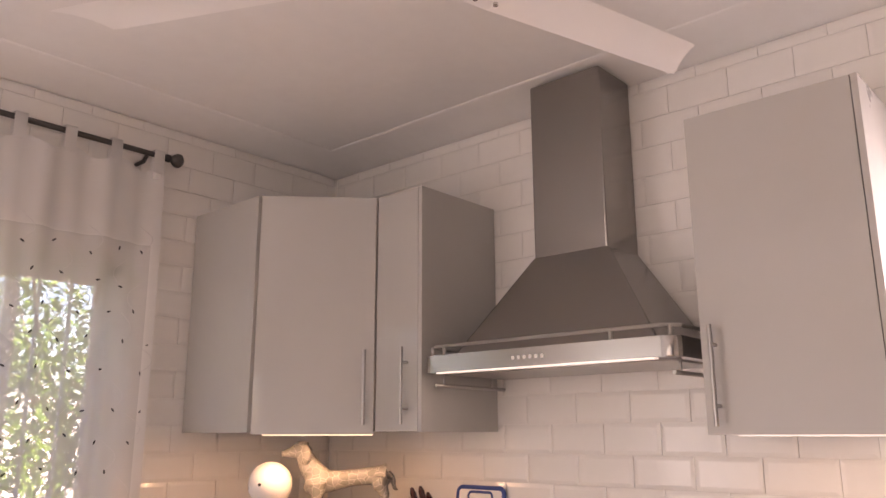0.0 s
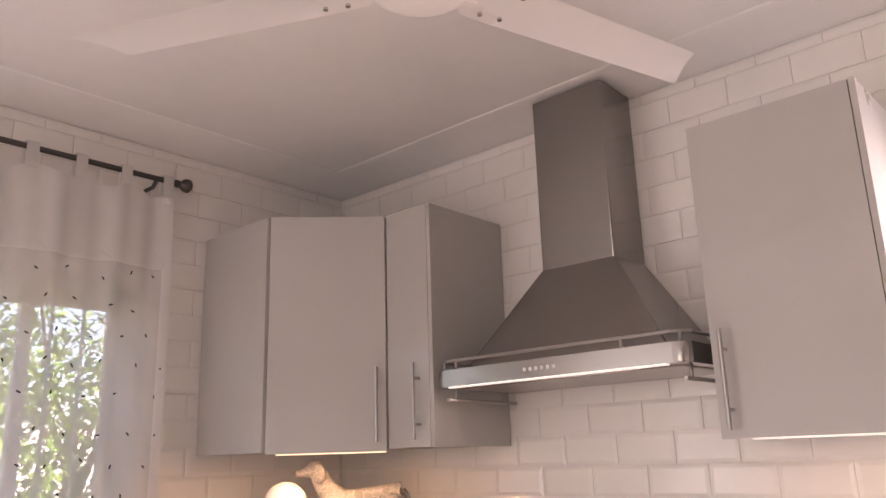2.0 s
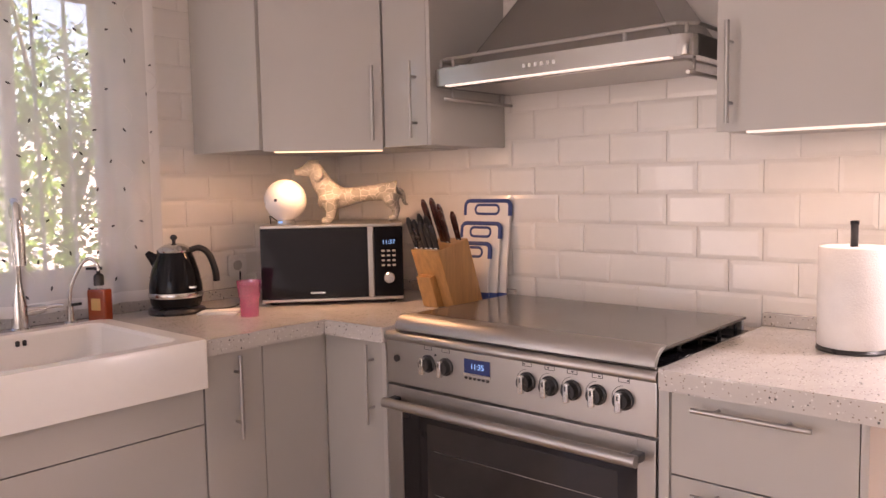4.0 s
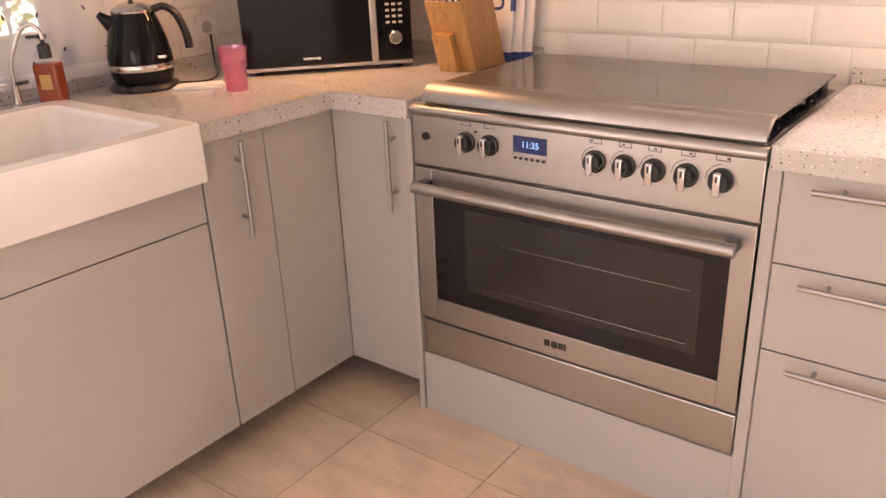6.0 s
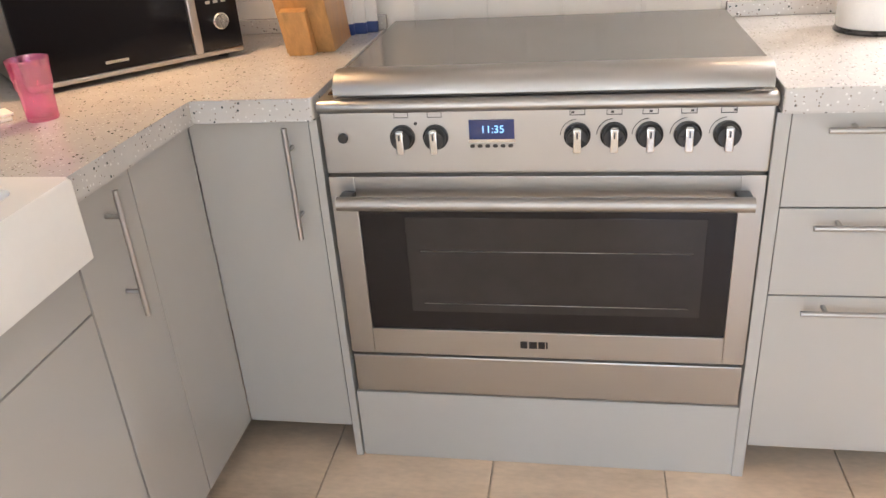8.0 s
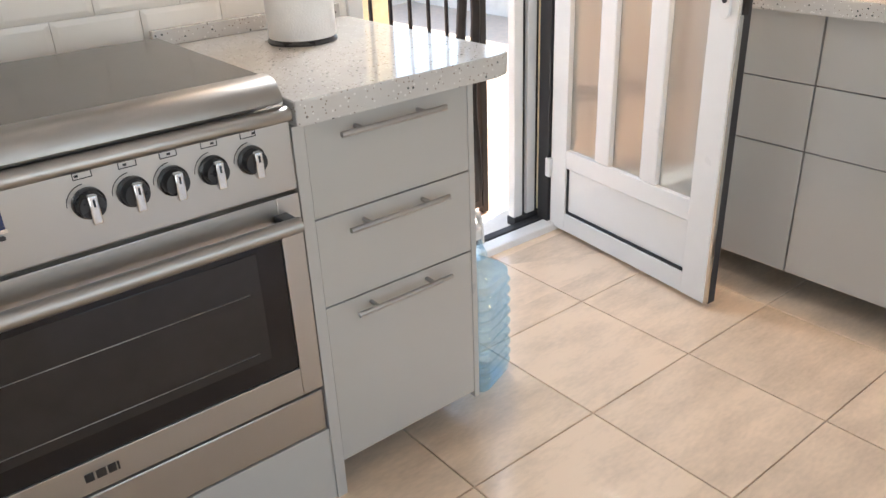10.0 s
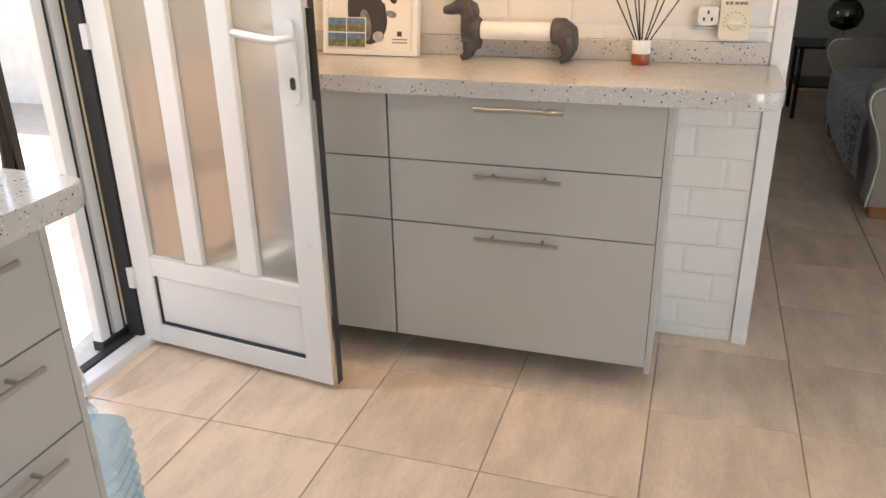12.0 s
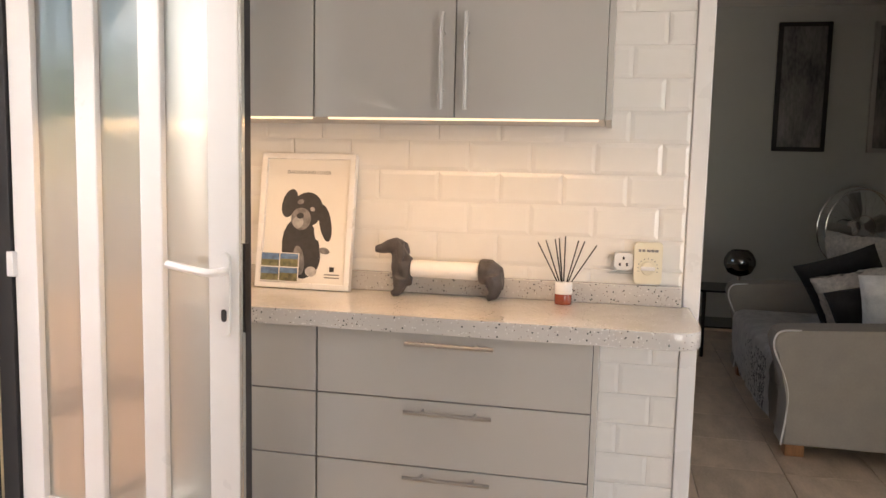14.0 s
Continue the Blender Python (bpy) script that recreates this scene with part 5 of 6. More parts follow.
part("cap", lathe(bmesh.new(), [(0.027, 0.440), (0.027, 0.466), (0.024, 0.469), (0, 0.469)], seg=24), "white", wb, "white screw cap")
part("carry_handle", tube(bmesh.new(), arc([(-0.05, 0, 0.40), (-0.04, 0, 0.48), (0, 0, 0.505), (0.04, 0, 0.48), (0.05, 0, 0.40)]), 0.006, 8, 1.6), "white", wb, "white carrying handle")

# ---- east worktop ----
pic = thing("picture_frame", pose(3.862, -0.530, C1, 0, 0, -90) @ pose(0, 0, 0, -9, 0, 0), "white framed hound print leaning on the tiles", "picture")
PW, PH = 0.338, 0.462
bm = bmesh.new()
for a in ((0, 0.020, 0, PH), (PW - 0.020, PW, 0, PH), (0.018, PW - 0.018, 0, 0.020), (0.018, PW - 0.018, PH - 0.020, PH)):
    box(bm, a[0], a[1], -0.018, 0.012, a[2], a[3], bev=0.002)
part("frame", bm, "white", pic)
sheet = part("print", bx(0.016, PW - 0.016, -0.004, 0.006, 0.016, PH - 0.016), "print", pic, "cream paper print")
words("DACHSHUND LOVER", 0.0165, pose(PW / 2, -0.0046, PH - 0.070, 90, 0, 0), "ink_mid", sheet)


def blob(cx, cz, rx, rz, tilt=0.0, n=20):
    return [(cx + rx * math.cos(q) * math.cos(tilt) - rz * math.sin(q) * math.sin(tilt), cz + rx * math.cos(q) * math.sin(tilt) + rz * math.sin(q) * math.cos(tilt)) for q in [2 * math.pi * k / n for k in range(n)]]


for k, (nm, mt, cx, cz, rx, rz, tl) in enumerate((
        ("body_shape", "ink", 0.154, 0.138, 0.068, 0.105, 0.15), ("paw_shape", "ink", 0.196, 0.100, 0.030, 0.052, -0.15), ("ear_shape", "ink", 0.106, 0.290, 0.027, 0.050, -0.25), ("head_shape", "ink", 0.170, 0.270, 0.056, 0.060, -0.3),
        ("ear_shape", "ink", 0.238, 0.226, 0.021, 0.064, 0.22), ("chest_shape", "print", 0.211, 0.196, 0.011, 0.030, 0.1), ("muzzle_shape", "ink_mid", 0.150, 0.238, 0.036, 0.038, 0.2), ("cheek_shape", "print_mid", 0.140, 0.226, 0.020, 0.020, 0.2), ("nose_shape", "ink", 0.147, 0.248, 0.013, 0.010, 0.1),
        ("leg_shape", "ink_mid", 0.150, 0.096, 0.020, 0.050, 0.15), ("paw_tip_shape", "print_mid", 0.196, 0.060, 0.020, 0.017, 0.0), ("paw_tip_shape", "ink_mid", 0.240, 0.132, 0.019, 0.011, -0.2), ("brow_shape", "ink_mid", 0.146, 0.296, 0.012, 0.008, 0.4), ("eye_shape", "print_mid", 0.190, 0.272, 0.008, 0.007, -0.3))):
    part(nm, prism(bmesh.new(), blob(cx, cz, rx, rz, tl), "y", -0.0046 - 0.0002 * k, -0.0042), mt, sheet)
part("small_mark", bx(0.262, 0.278, -0.0050, -0.0042, 0.062, 0.078, bev=0.001), "ink", sheet)
for z in (0.040, 0.050):
    part("caption_bar", bx(0.245, 0.298, -0.0050, -0.0042, z, z + 0.004), "ink_mid", sheet)
card = thing("postcard", pic.matrix_world @ pose(0.020, -0.0190, 0.022), "small postcard with four landscape photos, tucked in a frame", "postcard")
part("card", bx(0.0, 0.138, -0.002, 0.0, 0.0, 0.098), "print", card)
for c in range(2):
    for r in range(2):
        part("photo", bx(0.003 + 0.068 * c, 0.067 + 0.068 * c, -0.0030, -0.0018, 0.003 + 0.048 * r, 0.047 + 0.048 * r), "hill_photo", card)
        part("photo_sky", bx(0.003 + 0.068 * c, 0.067 + 0.068 * c, -0.0036, -0.0028, 0.025 + 0.048 * r + 0.004 * c, 0.047 + 0.048 * r), "sky_photo", card)

HOLD = pose(3.850, -1.045, C1, 0, 0, -90)
bm = split_hound(bmesh.new())
smooth_cast(solo("dog_roll_holder", bm, "dog_dark", HOLD, "dark cast hound figurine that holds a paper roll", "figurine"), 0.004)
bm = tube(bmesh.new(), [(0.039, 0, 0.092), (0.041, 0, 0.092), (0.259, 0, 0.092), (0.261, 0, 0.092)], [0.026, 0.028, 0.028, 0.026], 28)
solo("paper_roll", bm, "paper", HOLD, "slim white paper roll held by a dark hound", "paper roll")

reed = thing("reed_diffuser", pose(3.865, -1.575, C1), "small white-capped reed diffuser with dark sticks", "diffuser")
part("jar", lathe(bmesh.new(), [(0, 0.001), (0.026, 0.001), (0.027, 0.004), (0.027, 0.038), (0.024, 0.042), (0, 0.042)], seg=24), "soap", reed, "red glass jar")
part("collar", lathe(bmesh.new(), [(0.0275, 0.034), (0.028, 0.036), (0.028, 0.068), (0.026, 0.072), (0, 0.072)], seg=24), "white", reed, "white cap")
for k, (dx, dy) in enumerate(((0.0, 0.085), (0.02, 0.062), (-0.02, 0.018), (0.01, 0.0), (-0.01, -0.042), (0.02, -0.060), (0.0, -0.098), (-0.02, 0.03))):
    part("reed", tube(bmesh.new(), [(dx * 0.2, dy * 0.14, 0.055), (dx, dy, 0.215 - abs(dy) * 0.25)], 0.0022, 6), "black", reed, "dark reed stick")

so = thing("plug_adapter", pose(XE - 0.011, -1.757, 1.088, 0, 0, -90), "white three-pin plug adapter on the tiled wall", "adapter")
part("shell", prism(bmesh.new(), rounded(0.056, 0.052, 0.008), "y", -0.030, 0.0, 0.004), "white", so)
for x, z in ((0, 0.010), (-0.011, -0.010), (0.011, -0.010)):
    part("pin_hole", bx(x - 0.003, x + 0.003, -0.0312, -0.029, z - 0.005, z + 0.005), "black", so)
part("plate", prism(bmesh.new(), rounded(0.085, 0.060, 0.006, cx=-0.012, cy=-0.012), "y", -0.008, 0.001, 0.002), "clear", so)
dm_ = thing("dimmer_unit", pose(XE - 0.011, -1.832, 1.020, 0, 0, -90), "cream wall timer with a round dial", "timer")
part("shell", prism(bmesh.new(), rounded(0.086, 0.130, 0.008, cy=0.065), "y", -0.034, 0.0, 0.004), "cream", dm_)
part("dial", prism(bmesh.new(), rounded(0.042, 0.042, 0.0205, cy=0.050), "y", -0.042, -0.033, 0.003), "cream", dm_)
part("dial_grip", bx(-0.022, 0.022, -0.050, -0.041, 0.044, 0.056, bev=0.003), "white", dm_)
bm = bmesh.new()
for x0, x1 in ((-0.030, -0.022), (-0.019, -0.010), (-0.005, 0.006), (0.008, 0.018), (0.020, 0.030)):
    box(bm, x0, x1, -0.0352, -0.0335, 0.101, 0.109)
part("lettering_bar", bm, "ink_mid", dm_, "small dark unreadable lettering")
bm = bmesh.new()
for q in range(200, -21, -22):
    c = (0.030 * math.cos(radians(q)), 0.050 + 0.030 * math.sin(radians(q)))
    box(bm, c[0] - 0.0016, c[0] + 0.0016, -0.0350, -0.0335, c[1] - 0.0016, c[1] + 0.0016)
part("scale_mark", bm, "ink_mid", dm_)

# ---- curtain ----
cur = thing("curtain", pose(XW + 0.085, 0, 0), "sheer white tab-top voile curtain with dark embroidered leaves", "curtain")
CY0, CY1 = -2.35, -0.930


def fold(y, z):
    return 0.014 * math.sin(y * 26 + 0.8 * math.sin(z * 1.7)) + 0.007 * math.sin(y * 61 + z) + 0.006 * math.sin(z * 3 + y * 5)


def cloth(z0, z1, ny, nz, off=0.0, y0=CY0, y1=CY1):
    bm = bmesh.new()
    g = [[bm.verts.new((fold(y0 + (y1 - y0) * i / ny, z0 + (z1 - z0) * j / nz) + off, y0 + (y1 - y0) * i / ny, z0 + (z1 - z0) * j / nz + (0.012 * math.cos((y1 - (y0 + (y1 - y0) * i / ny)) * 2 * math.pi / 0.165) if j == nz and z1 > 2.4 else 0))) for j in range(nz + 1)] for i in range(ny + 1)]
    for i in range(ny):
        for j in range(nz):
            bm.faces.new((g[i][j], g[i + 1][j], g[i + 1][j + 1], g[i][j + 1]))
    return bm


part("voile", cloth(0.995, 2.19, 160, 30), "voile", cur)
part("heading", cloth(2.185, 2.475, 160, 6, 0.001), "voile_top", cur, "plain denser heading band")
part("hem", cloth(0.992, 1.03, 160, 1, 0.003), "voile_top", cur)
part("side_hem", cloth(1.0, 2.47, 2, 30, 0.002, CY1 - 0.028, CY1 + 0.001), "voile_top", cur)
for k in range(9):
    y = CY1 - 0.025 - 0.165 * k
    bm = bmesh.new()
    box(bm, -0.016, -0.012, y - 0.020, y + 0.020, 2.465, 2.552)
    box(bm, 0.012, 0.016, y - 0.020, y + 0.020, 2.465, 2.552)
    box(bm, -0.016, 0.016, y - 0.020, y + 0.020, 2.549, 2.554)
    part("tab", bm, "voile_top", cur)
rng = random.Random(5)
leaves, stems = bmesh.new(), bmesh.new()
for i in range(14):
    for j in range(11):
        y = CY1 - 0.045 - 0.108 * i + rng.uniform(-0.02, 0.02) + (0.045 if j % 2 else 0)
        z = 1.06 + 0.108 * j + rng.uniform(-0.02, 0.02)
        if y > CY1 - 0.012:
            continue
        q = rng.uniform(-0.6, 0.6) + (0.8 if (i + j) % 2 else 2.3)
        u, v = Vector((0, math.cos(q), math.sin(q))), Vector((0, -math.sin(q), math.cos(q)))
        c = Vector((fold(y, z) + 0.0025, y, z))
        leaves.faces.new([leaves.verts.new(c + u * a + v * b) for a, b in ((-0.010, 0), (-0.003, -0.0036), (0.005, -0.003), (0.009, 0), (0.005, 0.003), (-0.003, 0.0036))])
        if (i + j) % 2 == 0:
            s = 1 if rng.random() > 0.5 else -1
            pts = []
            for t in range(12):
                yy, zz = y + s * 0.030 * math.sin(t * 0.33) , z + 0.006 + 0.0085 * t
                pts.append((fold(yy, zz) + 0.002, yy, zz))
            tube(stems, pts, 0.0009, 4)
tagged(part("embroidered_leaf", leaves, "thread", cur, "small dark embroidered leaves"), kind="stuff")
tagged(part("embroidered_stem", stems, "thread_grey", cur, "thin grey embroidered stems"), kind="stuff")
rod = thing("curtain_rod", pose(XW + 0.085, 0, 2.537), "dark metal curtain rod with a ball finial", "curtain rod")
part("rod", tube(bmesh.new(), [(0, -2.45, 0), (0, -0.925, 0)], 0.0105, 12), "rodmetal", rod)
part("finial", tube(bmesh.new(), [(0, -0.935, 0), (0, -0.915, 0), (0, -0.908, 0), (0, -0.902, 0), (0, -0.892, 0), (0, -0.880, 0), (0, -0.866, 0), (0, -0.856, 0), (0, -0.852, 0)], [0.012, 0.015, 0.015, 0.010, 0.020, 0.027, 0.027, 0.018, 0.006], 16), "rodmetal", rod)
for y in (-1.00, -2.35):
    part("bracket", tube(bmesh.new(), [(-0.080, y, -0.03), (-0.02, y, -0.03), (0, y, -0.012)], 0.008, 8), "rodmetal", rod)
solo("door_bumper", bx(-0.012, 0.012, -0.012, 0.012, -0.014, 0.014, bev=0.003), "white", pose(XW + 0.085, -0.955, 2.455), "small white curtain weight clip", "clip")

# ---- ceiling fan ----
fan = thing("ceiling_fan", pose(1.959, -1.468, 2.318), "white three-blade ceiling fan at rest", "ceiling fan")
part("motor", lathe(bmesh.new(), [(0, -0.046), (0.026, -0.046), (0.028, -0.044), (0.072, -0.040), (0.088, -0.032), (0.094, -0.020), (0.100, -0.018), (0.106, -0.008), (0.108, 0.010), (0.104, 0.020), (0.060, 0.030), (0.030, 0.040), (0, 0.042)], seg=48), "fan", fan)
part("cap_ring", lathe(bmesh.new(), [(0, -0.050), (0.027, -0.050), (0.031, -0.047), (0.031, -0.042)], seg=32), "fan", fan, "round centre cap")
part("downrod", lathe(bmesh.new(), [(0.013, 0.03), (0.013, 0.35)], seg=16), "fan", fan)
part("canopy", lathe(bmesh.new(), [(0.018, 0.31), (0.035, 0.325), (0.058, 0.37), (0.062, 0.402)], seg=28), "fan", fan)
for q in (204.5, 75.0, 319.0):
    m = pose(0, 0, 0, 0, 0, q) @ pose(0, 0, 0.0, -4, 0, 0)
    bm = bmesh.new()
    prof = [(0.108, 0.044), (0.124, 0.060), (0.20, 0.063), (0.40, 0.060), (0.685, 0.057), (0.700, 0.054)]
    rows = []
    for r, w in prof:
        rows.append([bm.verts.new((r + (0.030 * (k - 3) / 3 if r > 0.65 else 0), w * (k - 3) / 3, 0.007 * (1 - ((k - 3) / 3) ** 2) - 0.004)) for k in range(7)])
    for a, b in zip(rows, rows[1:]):
        for k in range(6):
            bm.faces.new((a[k], a[k + 1], b[k + 1], b[k]))
    bmesh.ops.solidify(bm, geom=list(bm.faces), thickness=0.0035)
    bl = part("blade", bm, "fan", fan)
    bl.matrix_local = m
    for s in (-0.022, 0.022):
        part("blade_arm", tube(bmesh.new(), [(0.085, s * 0.8, 0.004), (0.11, s, 0.004), (0.14, s, 0.007)], 0.007, 8, 0.6), "fan", bl)
    for u, v in ((0.160, 0.042), (0.160, -0.042), (0.205, 0.038), (0.205, -0.038)):
        part("screw", lathe(bmesh.new(), [(0.0, -0.0085), (0.005, -0.0075), (0.005, -0.002)], (u, v, 0), 10), "chrome", bl)

# ---- living room ----
sofa = thing("sofa", pose(5.30, -2.52, 0), "beige fabric sofa with scrolled arms and a white throw", "sofa")
SL = 1.72
armp = [(-0.040, 0.075), (-0.055, 0.20), (-0.060, 0.32), (-0.035, 0.42), (0.010, 0.52), (0.020, 0.575), (0.005, 0.615), (-0.03, 0.632), (-0.10, 0.635), (-0.55, 0.66), (-0.88, 0.70), (-0.92, 0.66), (-0.92, 0.075)]
for x0 in (0.0, SL - 0.20):
    arm = part("arm", prism(bmesh.new(), armp, "x", x0, x0 + 0.20, 0.012), "sofa", sofa)
    part("piping", tube(bmesh.new(), arc([(x0 + 0.004, y + 0.003, z) for y, z in armp[:9]], 3), 0.005, 6), "throw", arm, "pale piping")
part("seat_base", bx(0.20, SL - 0.20, -0.90, -0.055, 0.075, 0.30, bev=0.02), "sofa", sofa)
for k in range(2):
    part("seat_cushion", bx(0.205 + 0.66 * k, 0.855 + 0.66 * k, -0.86, -0.035, 0.30, 0.45, bev=0.04, seg=4), "sofa", sofa)
part("backrest", bx(0.10, SL - 0.10, -1.02, -0.74, 0.20, 0.84, bev=0.07, seg=4), "sofa", sofa)
for x, y in ((0.06, -0.10), (SL - 0.14, -0.10), (0.06, -0.88), (SL - 0.14, -0.88)):
    part("foot", bx(x, x + 0.09, y - 0.06, y + 0.03, 0.0, 0.078, bev=0.006), "foot", sofa, "orange-brown wooden foot")
bm = bmesh.new()
path = [(-0.76, 0.83), (-0.70, 0.60), (-0.66, 0.480), (-0.50, 0.468), (-0.20, 0.468), (-0.06, 0.462), (-0.022, 0.430), (-0.016, 0.33), (-0.020, 0.20), (-0.026, 0.115)]
path = [(v[1], v[2]) for v in arc([(0, a, b) for a, b in path], 4)]
g = []
for i in range(49):
    x = 0.215 + (SL - 0.43) * i / 48
    row = []
    for j, (y, z) in enumerate(path):
        h = 0.010 * noise.noise(Vector((x * 4, j * 0.25, 0))) + 0.004 * noise.noise(Vector((x * 17, j * 0.9, 3)))
        zz = z + h
        if j > len(path) - 14:
            zz += 0.045 * noise.noise(Vector((x * 2.2, 5, 0))) * (j - len(path) + 14) / 14 + (0.12 * max(0, x - 0.9)) * (j - len(path) + 14) / 14
        row.append(bm.verts.new((x, y + abs(h) + 0.004, zz)))
    g.append(row)
for a, b in zip(g, g[1:]):
    for j in range(len(path) - 1):
        bm.faces.new((a[j], a[j + 1], b[j + 1], b[j]))
bmesh.ops.solidify(bm, geom=list(bm.faces), thickness=0.006)
solo("sofa_throw", bm, "throw", pose(5.30, -2.52, 0), "crumpled white quilted throw with grey pattern over a sofa", "throw")
bm = bmesh.new()
rng = random.Random(8)
for k in range(420):
    x = 0.24 + min(1.3, abs(rng.gauss(0, 0.28)))
    z = 0.17 + 0.27 * rng.random()
    q = rng.uniform(0, 3.1)
    u, v = Vector((math.cos(q), 0.0, math.sin(q))), Vector((-math.sin(q), 0.0, math.cos(q)))
    c = Vector((x, 0.008, z))
    s = rng.uniform(0.005, 0.012)
    bm.faces.new([bm.verts.new(c + u * a * s + v * b * s) for a, b in ((-1.4, 0), (-0.3, -0.6), (1.3, 0), (-0.3, 0.6))])
tagged(solo("throw_pattern", bm, "throw_grey", pose(5.30, -2.52, 0), "grey printed leaf pattern on a white throw", "pattern"), kind="stuff")


def cushion(name, at, rot, w, t, material, label, rough=0.0):
    bm = bmesh.new()
    n = 22
    for side in (1, -1):
        g = []
        for i in range(n + 1):
            for j in range(n + 1):
                u, v = 2 * i / n - 1, 2 * j / n - 1
                h = t * (max(0, 1 - u ** 4) * max(0, 1 - v ** 4)) ** 0.55
                p = Vector((u * w / 2 * (1 - 0.06 * (1 - v * v)), side * h / 2, v * w / 2 * (1 - 0.06 * (1 - u * u))))
                if rough:
                    p += Vector((rng.uniform(-1, 1), side * rng.uniform(0, 1.5), rng.uniform(-1, 1))) * rough
                g.append(bm.verts.new(p))
        for i in range(n):
            for j in range(n):
                q = [g[i * (n + 1) + j], g[(i + 1) * (n + 1) + j], g[(i + 1) * (n + 1) + j + 1], g[i * (n + 1) + j + 1]]
                bm.faces.new(q if side < 0 else q[::-1])
    bmesh.ops.remove_doubles(bm, verts=bm.verts, dist=0.0008)
    return solo(name, bm, material, pose(*at, *rot), label, "cushion", "sofa cushions")


cushion("cushion", (6.30, -3.08, 0.705), (-20, 22, 62), 0.46, 0.17, "cushion", "black velvet cushion propped on the sofa")
fur = cushion("cushion", (5.98, -3.08, 0.665), (-24, 16, 66), 0.44, 0.18, "fur", "fluffy cream fur-edged cushion on the sofa", 0.006)
cushion("cushion", (5.86, -3.05, 0.640), (-24, 16, 66), 0.33, 0.15, "cushion", "black centre cushion against a fluffy one")
cushion("cushion", (5.66, -3.19, 0.69), (-20, 6, 75), 0.44, 0.18, "throw", "white patterned cushion near the sofa arm")
cushion("cushion", (6.70, -3.30, 0.74), (-16, 0, 35), 0.56, 0.20, "fur", "pale fluffy cushion at the far sofa end", 0.006)

table = thing("side_table", pose(7.55, -2.62, 0), "small side table with a dark glass top", "side table")
part("top", bx(-0.20, 0.25, -0.22, 0.24, 0.488, 0.503, bev=0.003), "black_gloss", table)
part("shelf", bx(-0.18, 0.23, -0.20, 0.22, 0.22, 0.232, bev=0.003), "black_gloss", table)
for x in (-0.17, 0.22):
    for y in (-0.19, 0.21):
        part("leg", tube(bmesh.new(), [(x, y, 0), (x, y, 0.489)], 0.014, 8), "iron", table)
lan = thing("glass_lantern", pose(7.50, -2.66, 0.503), "round smoked glass candle lantern on the side table", "lantern")
part("globe", lathe(bmesh.new(), [(r, z + 0.105) for r, z in ((0.05, 0.0), (0.085, 0.02), (0.112, 0.075), (0.112, 0.115), (0.085, 0.165), (0.060, 0.185), (0.058, 0.185), (0.083, 0.163), (0.108, 0.115), (0.108, 0.075), (0.08, 0.022), (0, 0.006))]), "smoked", lan)
part("foot", lathe(bmesh.new(), [(0, 0), (0.065, 0), (0.065, 0.010), (0.020, 0.020), (0.016, 0.095), (0.045, 0.112), (0, 0.112)]), "chrome", lan)

pf = thing("pedestal_fan", pose(7.25, -3.34, 0, 0, 0, -68), "chrome pedestal fan behind the sofa", "fan")
part("base", lathe(bmesh.new(), [(0, 0), (0.19, 0), (0.185, 0.02), (0.04, 0.04), (0.02, 0.06)]), "chrome", pf)
part("pole", lathe(bmesh.new(), [(0.014, 0.05), (0.014, 0.93)], seg=14), "chrome", pf)
cage = bmesh.new()
for y, r in ((-0.09, 0.27), (-0.02, 0.285), (-0.11, 0.09)):
    tube(cage, [(r * math.cos(radians(q)), y, 1.005 + r * math.sin(radians(q))) for q in range(0, 361, 10)], 0.006 if r > 0.2 else 0.003, 6)
for k in range(36):
    q = radians(10 * k)
    tube(cage, [(0.05 * math.cos(q), -0.115, 1.005 + 0.05 * math.sin(q)), (0.20 * math.cos(q), -0.112, 1.005 + 0.20 * math.sin(q)), (0.27 * math.cos(q), -0.09, 1.005 + 0.27 * math.sin(q)), (0.285 * math.cos(q), -0.02, 1.005 + 0.285 * math.sin(q))], 0.0013, 4)
cg = part("cage", cage, "chrome", pf)
hub = lathe(bmesh.new(), [(0, 0), (0.05, 0), (0.06, 0.05), (0.055, 0.13), (0, 0.14)], seg=20)
bmesh.ops.transform(hub, matrix=pose(0, 0.12, 1.005, 90, 0, 0), verts=hub.verts)
part("motor", hub, "chrome", pf)
for k in range(4):
    q = radians(90 * k + 15)
    bm = bmesh.new()
    a = [(0.05, -0.02, 0.0), (0.12, -0.075, 0.02), (0.235, -0.085, 0.03), (0.25, 0.02, 0.0), (0.16, 0.06, -0.02), (0.05, 0.02, 0.0)]
    bm.faces.new([bm.verts.new((r * math.cos(q) - w * math.sin(q), -0.055 + d, 1.005 + r * math.sin(q) + w * math.cos(q))) for r, w, d in a])
    bmesh.ops.solidify(bm, geom=list(bm.faces), thickness=0.003)
    part("fan_blade", bm, "steel", pf, "polished metal blade")

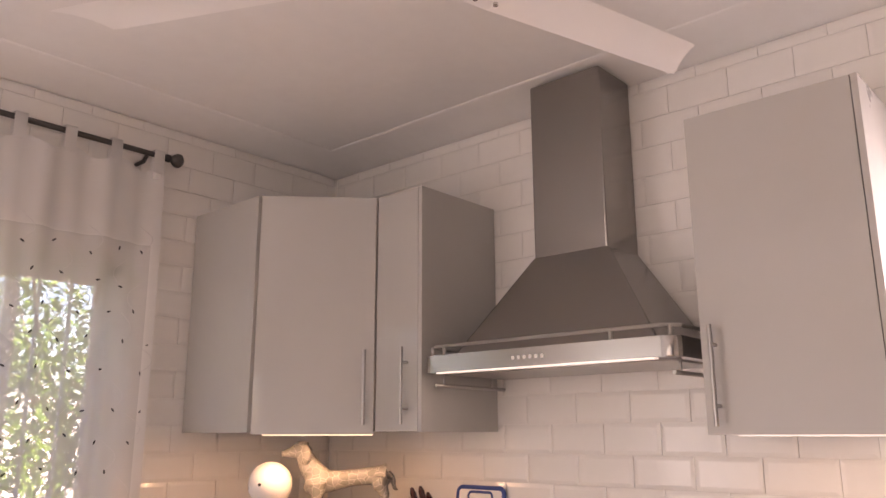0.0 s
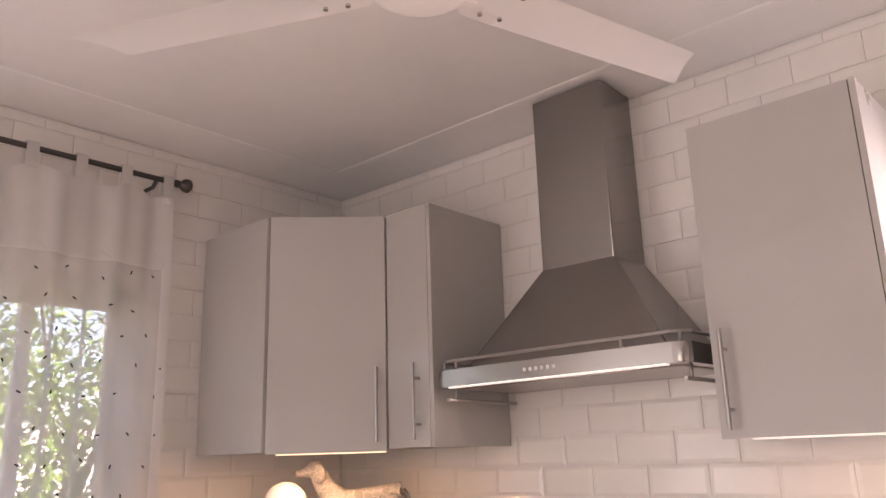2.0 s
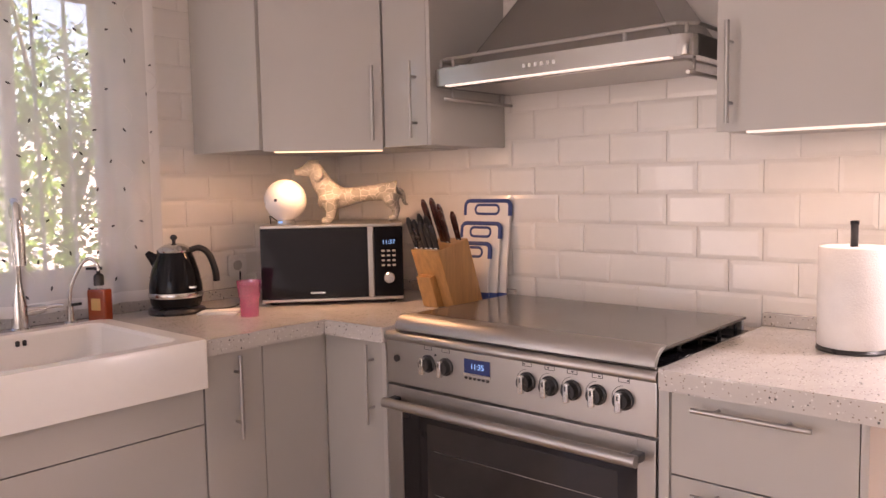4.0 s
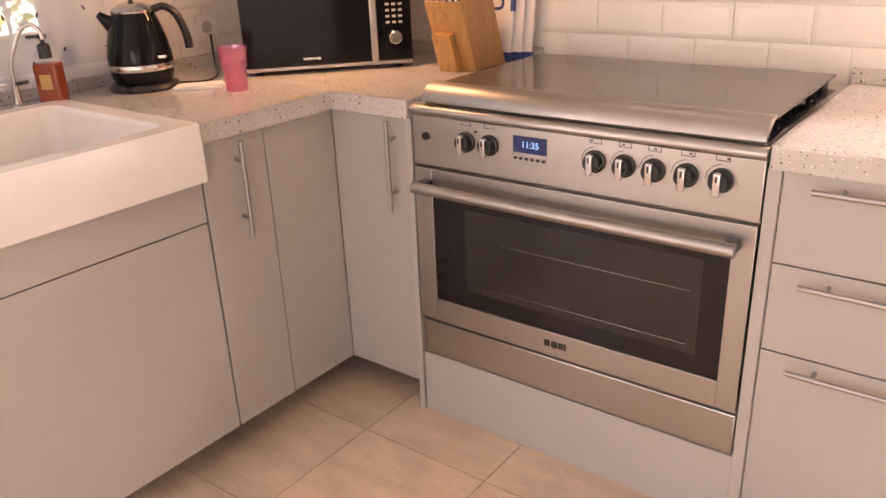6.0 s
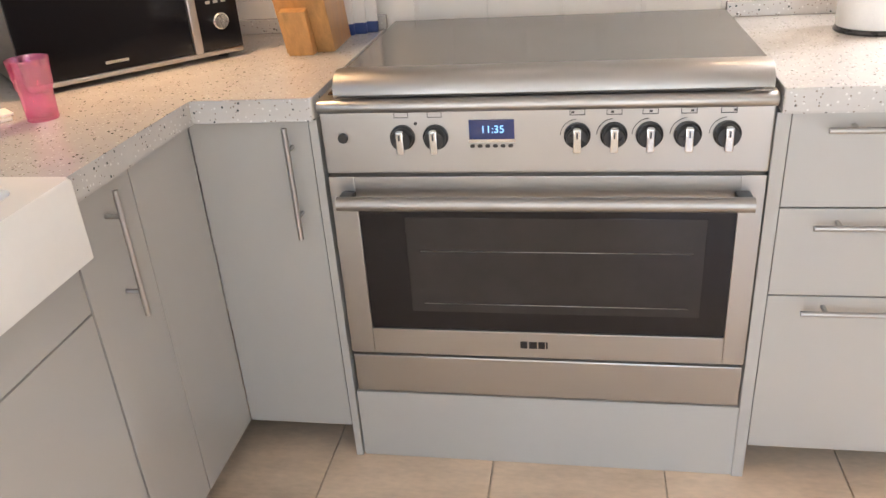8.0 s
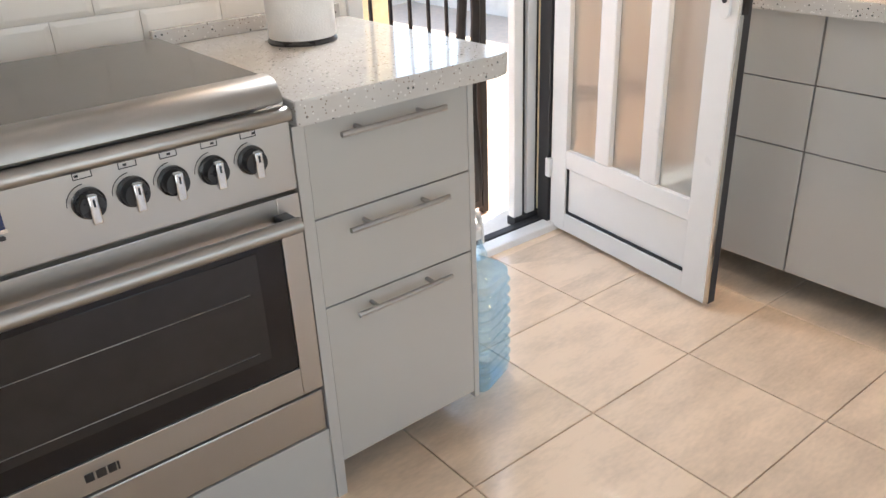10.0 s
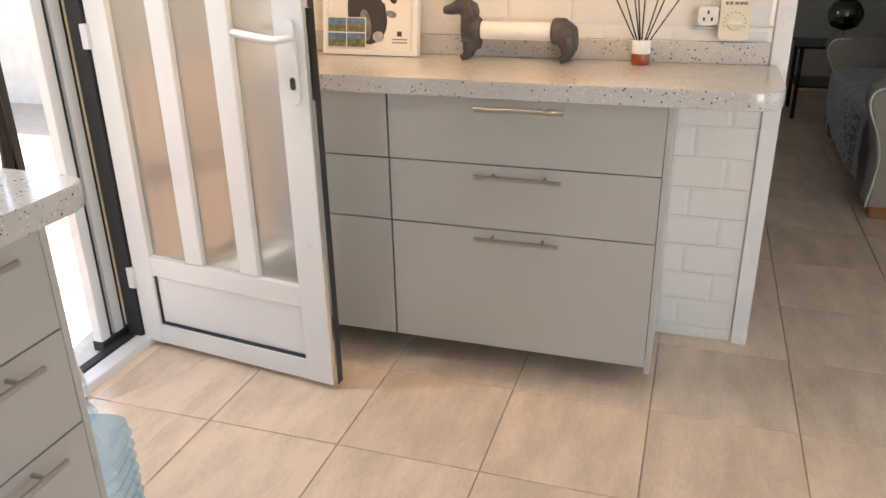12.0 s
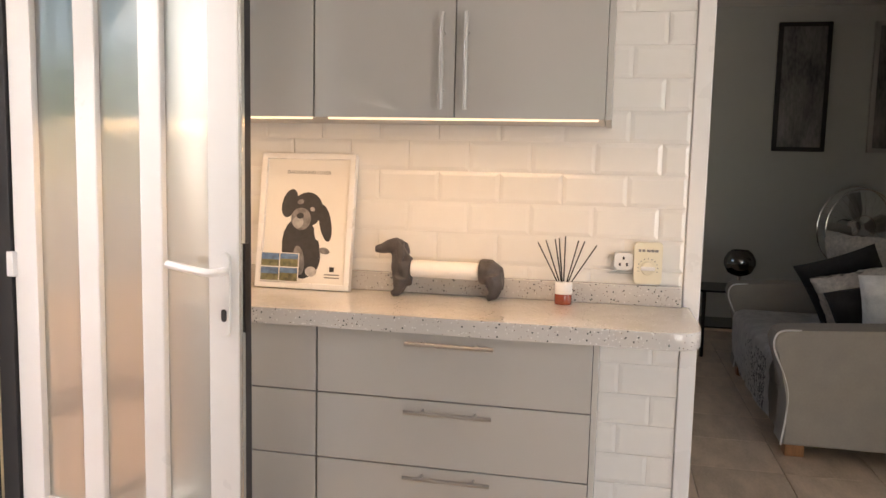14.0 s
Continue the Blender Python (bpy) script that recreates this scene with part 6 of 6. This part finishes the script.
for y, w in ((-3.189, 0.405), (-3.912, 0.405)):
    wp = thing("wall_picture", pose(FAR_X - 0.03, y, 1.545), "tall dark-framed grey abstract picture on a grey wall", "picture", "wall pictures")
    bm = bmesh.new()
    for a in ((-w / 2, -w / 2 + 0.035, 0, 1.16), (w / 2 - 0.035, w / 2, 0, 1.16), (-w / 2, w / 2, 0, 0.035), (-w / 2, w / 2, 1.125, 1.16)):
        box(bm, -0.01, 0.03, a[0], a[1], a[2], a[3] if a[3] < 1.05 else 1.04, bev=0.004) if a[2] < 1.0 else box(bm, -0.01, 0.03, a[0], a[1], 1.005, 1.04, bev=0.004)
    part("frame", bm, "iron" if y > -3.5 else "steel", wp)
    part("canvas", bx(0.0, 0.02, -w / 2 + 0.03, w / 2 - 0.03, 0.03, 1.01), "canvas", wp)

# ---- wall and floor tiles ----
TW, TH, GAP = 0.2045, 0.1010, 0.0016
tile_mesh = {}


def wall_tile(w, h):
    """A bevelled glazed tile, face to -y, from its lower left corner."""
    key = (round(w, 3), round(h, 3))
    if key not in tile_mesh:
        bm = bmesh.new()
        b = min(0.013, w * 0.3, h * 0.3)
        r = [[bm.verts.new((x, y, z)) for x, z in ((i, i), (w - i, i), (w - i, h - i), (i, h - i))] for i, y in ((0.0, 0.0), (0.0, -0.0046), (b, -0.0068))]
        for a, c in zip(r, r[1:]):
            for k in range(4):
                bm.faces.new((a[k], a[(k + 1) % 4], c[(k + 1) % 4], c[k]))
        bm.faces.new(r[-1])
        bmesh.ops.recalc_face_normals(bm, faces=bm.faces)
        me = bpy.data.meshes.new("tile")
        bm.to_mesh(me)
        bm.free()
        me.materials.append(M["tile"])
        tile_mesh[key] = me
    return tile_mesh[key]


def lay(parent, m, u0, u1, z0, z1, uo, zo, holes=()):
    """Running bond between u0 and u1; uo, zo: a joint's place in the plan."""
    j0 = math.floor((z0 - zo) / TH)
    for j in range(j0, math.ceil((z1 - zo) / TH)):
        za, zb = max(z0, zo + j * TH), min(z1, zo + (j + 1) * TH)
        if zb - za < 0.012:
            continue
        shift = uo + (0.5 * TW if j % 2 else 0.0)
        for i in range(math.floor((u0 - shift) / TW), math.ceil((u1 - shift) / TW)):
            ua, ub = max(u0, shift + i * TW), min(u1, shift + (i + 1) * TW)
            pieces = [(ua, ub, za, zb)]
            for hu0, hu1, hz0, hz1 in holes:
                nxt = []
                for a, b, c, d in pieces:
                    if b <= hu0 or a >= hu1 or d <= hz0 or c >= hz1:
                        nxt.append((a, b, c, d))
                        continue
                    if a < hu0:
                        nxt.append((a, hu0, c, d))
                    if b > hu1:
                        nxt.append((hu1, b, c, d))
                    if c < hz0:
                        nxt.append((max(a, hu0), min(b, hu1), c, hz0))
                    if d > hz1:
                        nxt.append((max(a, hu0), min(b, hu1), hz1, d))
                pieces = nxt
            for a, b, c, d in pieces:
                if b - a < 0.014 or d - c < 0.012:
                    continue
                o = new("tile", wall_tile(b - a - GAP, d - c - GAP))
                o.parent = parent
                o.matrix_local = m @ pose(a + GAP / 2, 0, c + GAP / 2, random.uniform(-0.07, 0.07), 0, random.uniform(-0.07, 0.07))


lay(wall_north, pose(0, 0, 0), XW + 0.012, DOOR_X0 - 0.005, 0.90, 2.69, 1.226, 1.238)
lay(wall_west, pose(XW, 0, 0, 0, 0, 90), -2.30, -0.012, 0.90, 2.69, -0.568, 1.238, [(WIN_Y0 - 0.01, WIN_Y1 + 0.01, WIN_Z0 - 0.01, WIN_Z1 + 0.01)])
lay(wall_east, pose(XE, 0, 0, 0, 0, -90), 0.30, 1.944, 0.005, 2.69, 1.350, 1.256 - TH * 2)

FT = 0.416
bm = bmesh.new()
s = FT / 2 - 0.0016
r = [[bm.verts.new((x * (s - i), y * (s - i), z)) for x, y in ((-1, -1), (1, -1), (1, 1), (-1, 1))] for i, z in ((0, -0.006), (0, -0.0015), (0.0015, 0.0))]
for a, b in zip(r, r[1:]):
    for k in range(4):
        bm.faces.new((a[k], a[(k + 1) % 4], b[(k + 1) % 4], b[k]))
bm.faces.new(r[-1])
bmesh.ops.recalc_face_normals(bm, faces=bm.faces)
floor_me = bpy.data.meshes.new("tile")
bm.to_mesh(floor_me)
bm.free()
floor_me.materials.append(M["floor"])
floor_ob = bpy.data.objects["floor"]
for i in range(-7, 14):
    for j in range(-11, 3):
        x, y = 3.04 + (i - 0.5) * FT, -0.880 + (j + 0.5) * FT
        if XW < x < FAR_X and SOUTH < y < 0.0 + FT / 2:
            o = new("tile", floor_me)
            o.parent = floor_ob
            o.matrix_local = pose(x, min(y, -FT / 2 + 0.06) if y > -0.1 else y, 0, random.uniform(-0.06, 0.06), random.uniform(-0.06, 0.06), 180 * random.randint(0, 1))
ter_me = floor_me.copy()
ter_me.materials.clear()
ter_me.materials.append(M["terracotta"])
ter_ob = bpy.data.objects["pavement"]
for i in range(-9, 10):
    for j in range(12):
        o = new("tile", ter_me)
        o.parent = ter_ob
        o.matrix_local = pose(1.0 + i * FT, 0.46 + j * FT, -0.026, random.uniform(-0.1, 0.1), random.uniform(-0.1, 0.1), 90 * random.randint(0, 3))
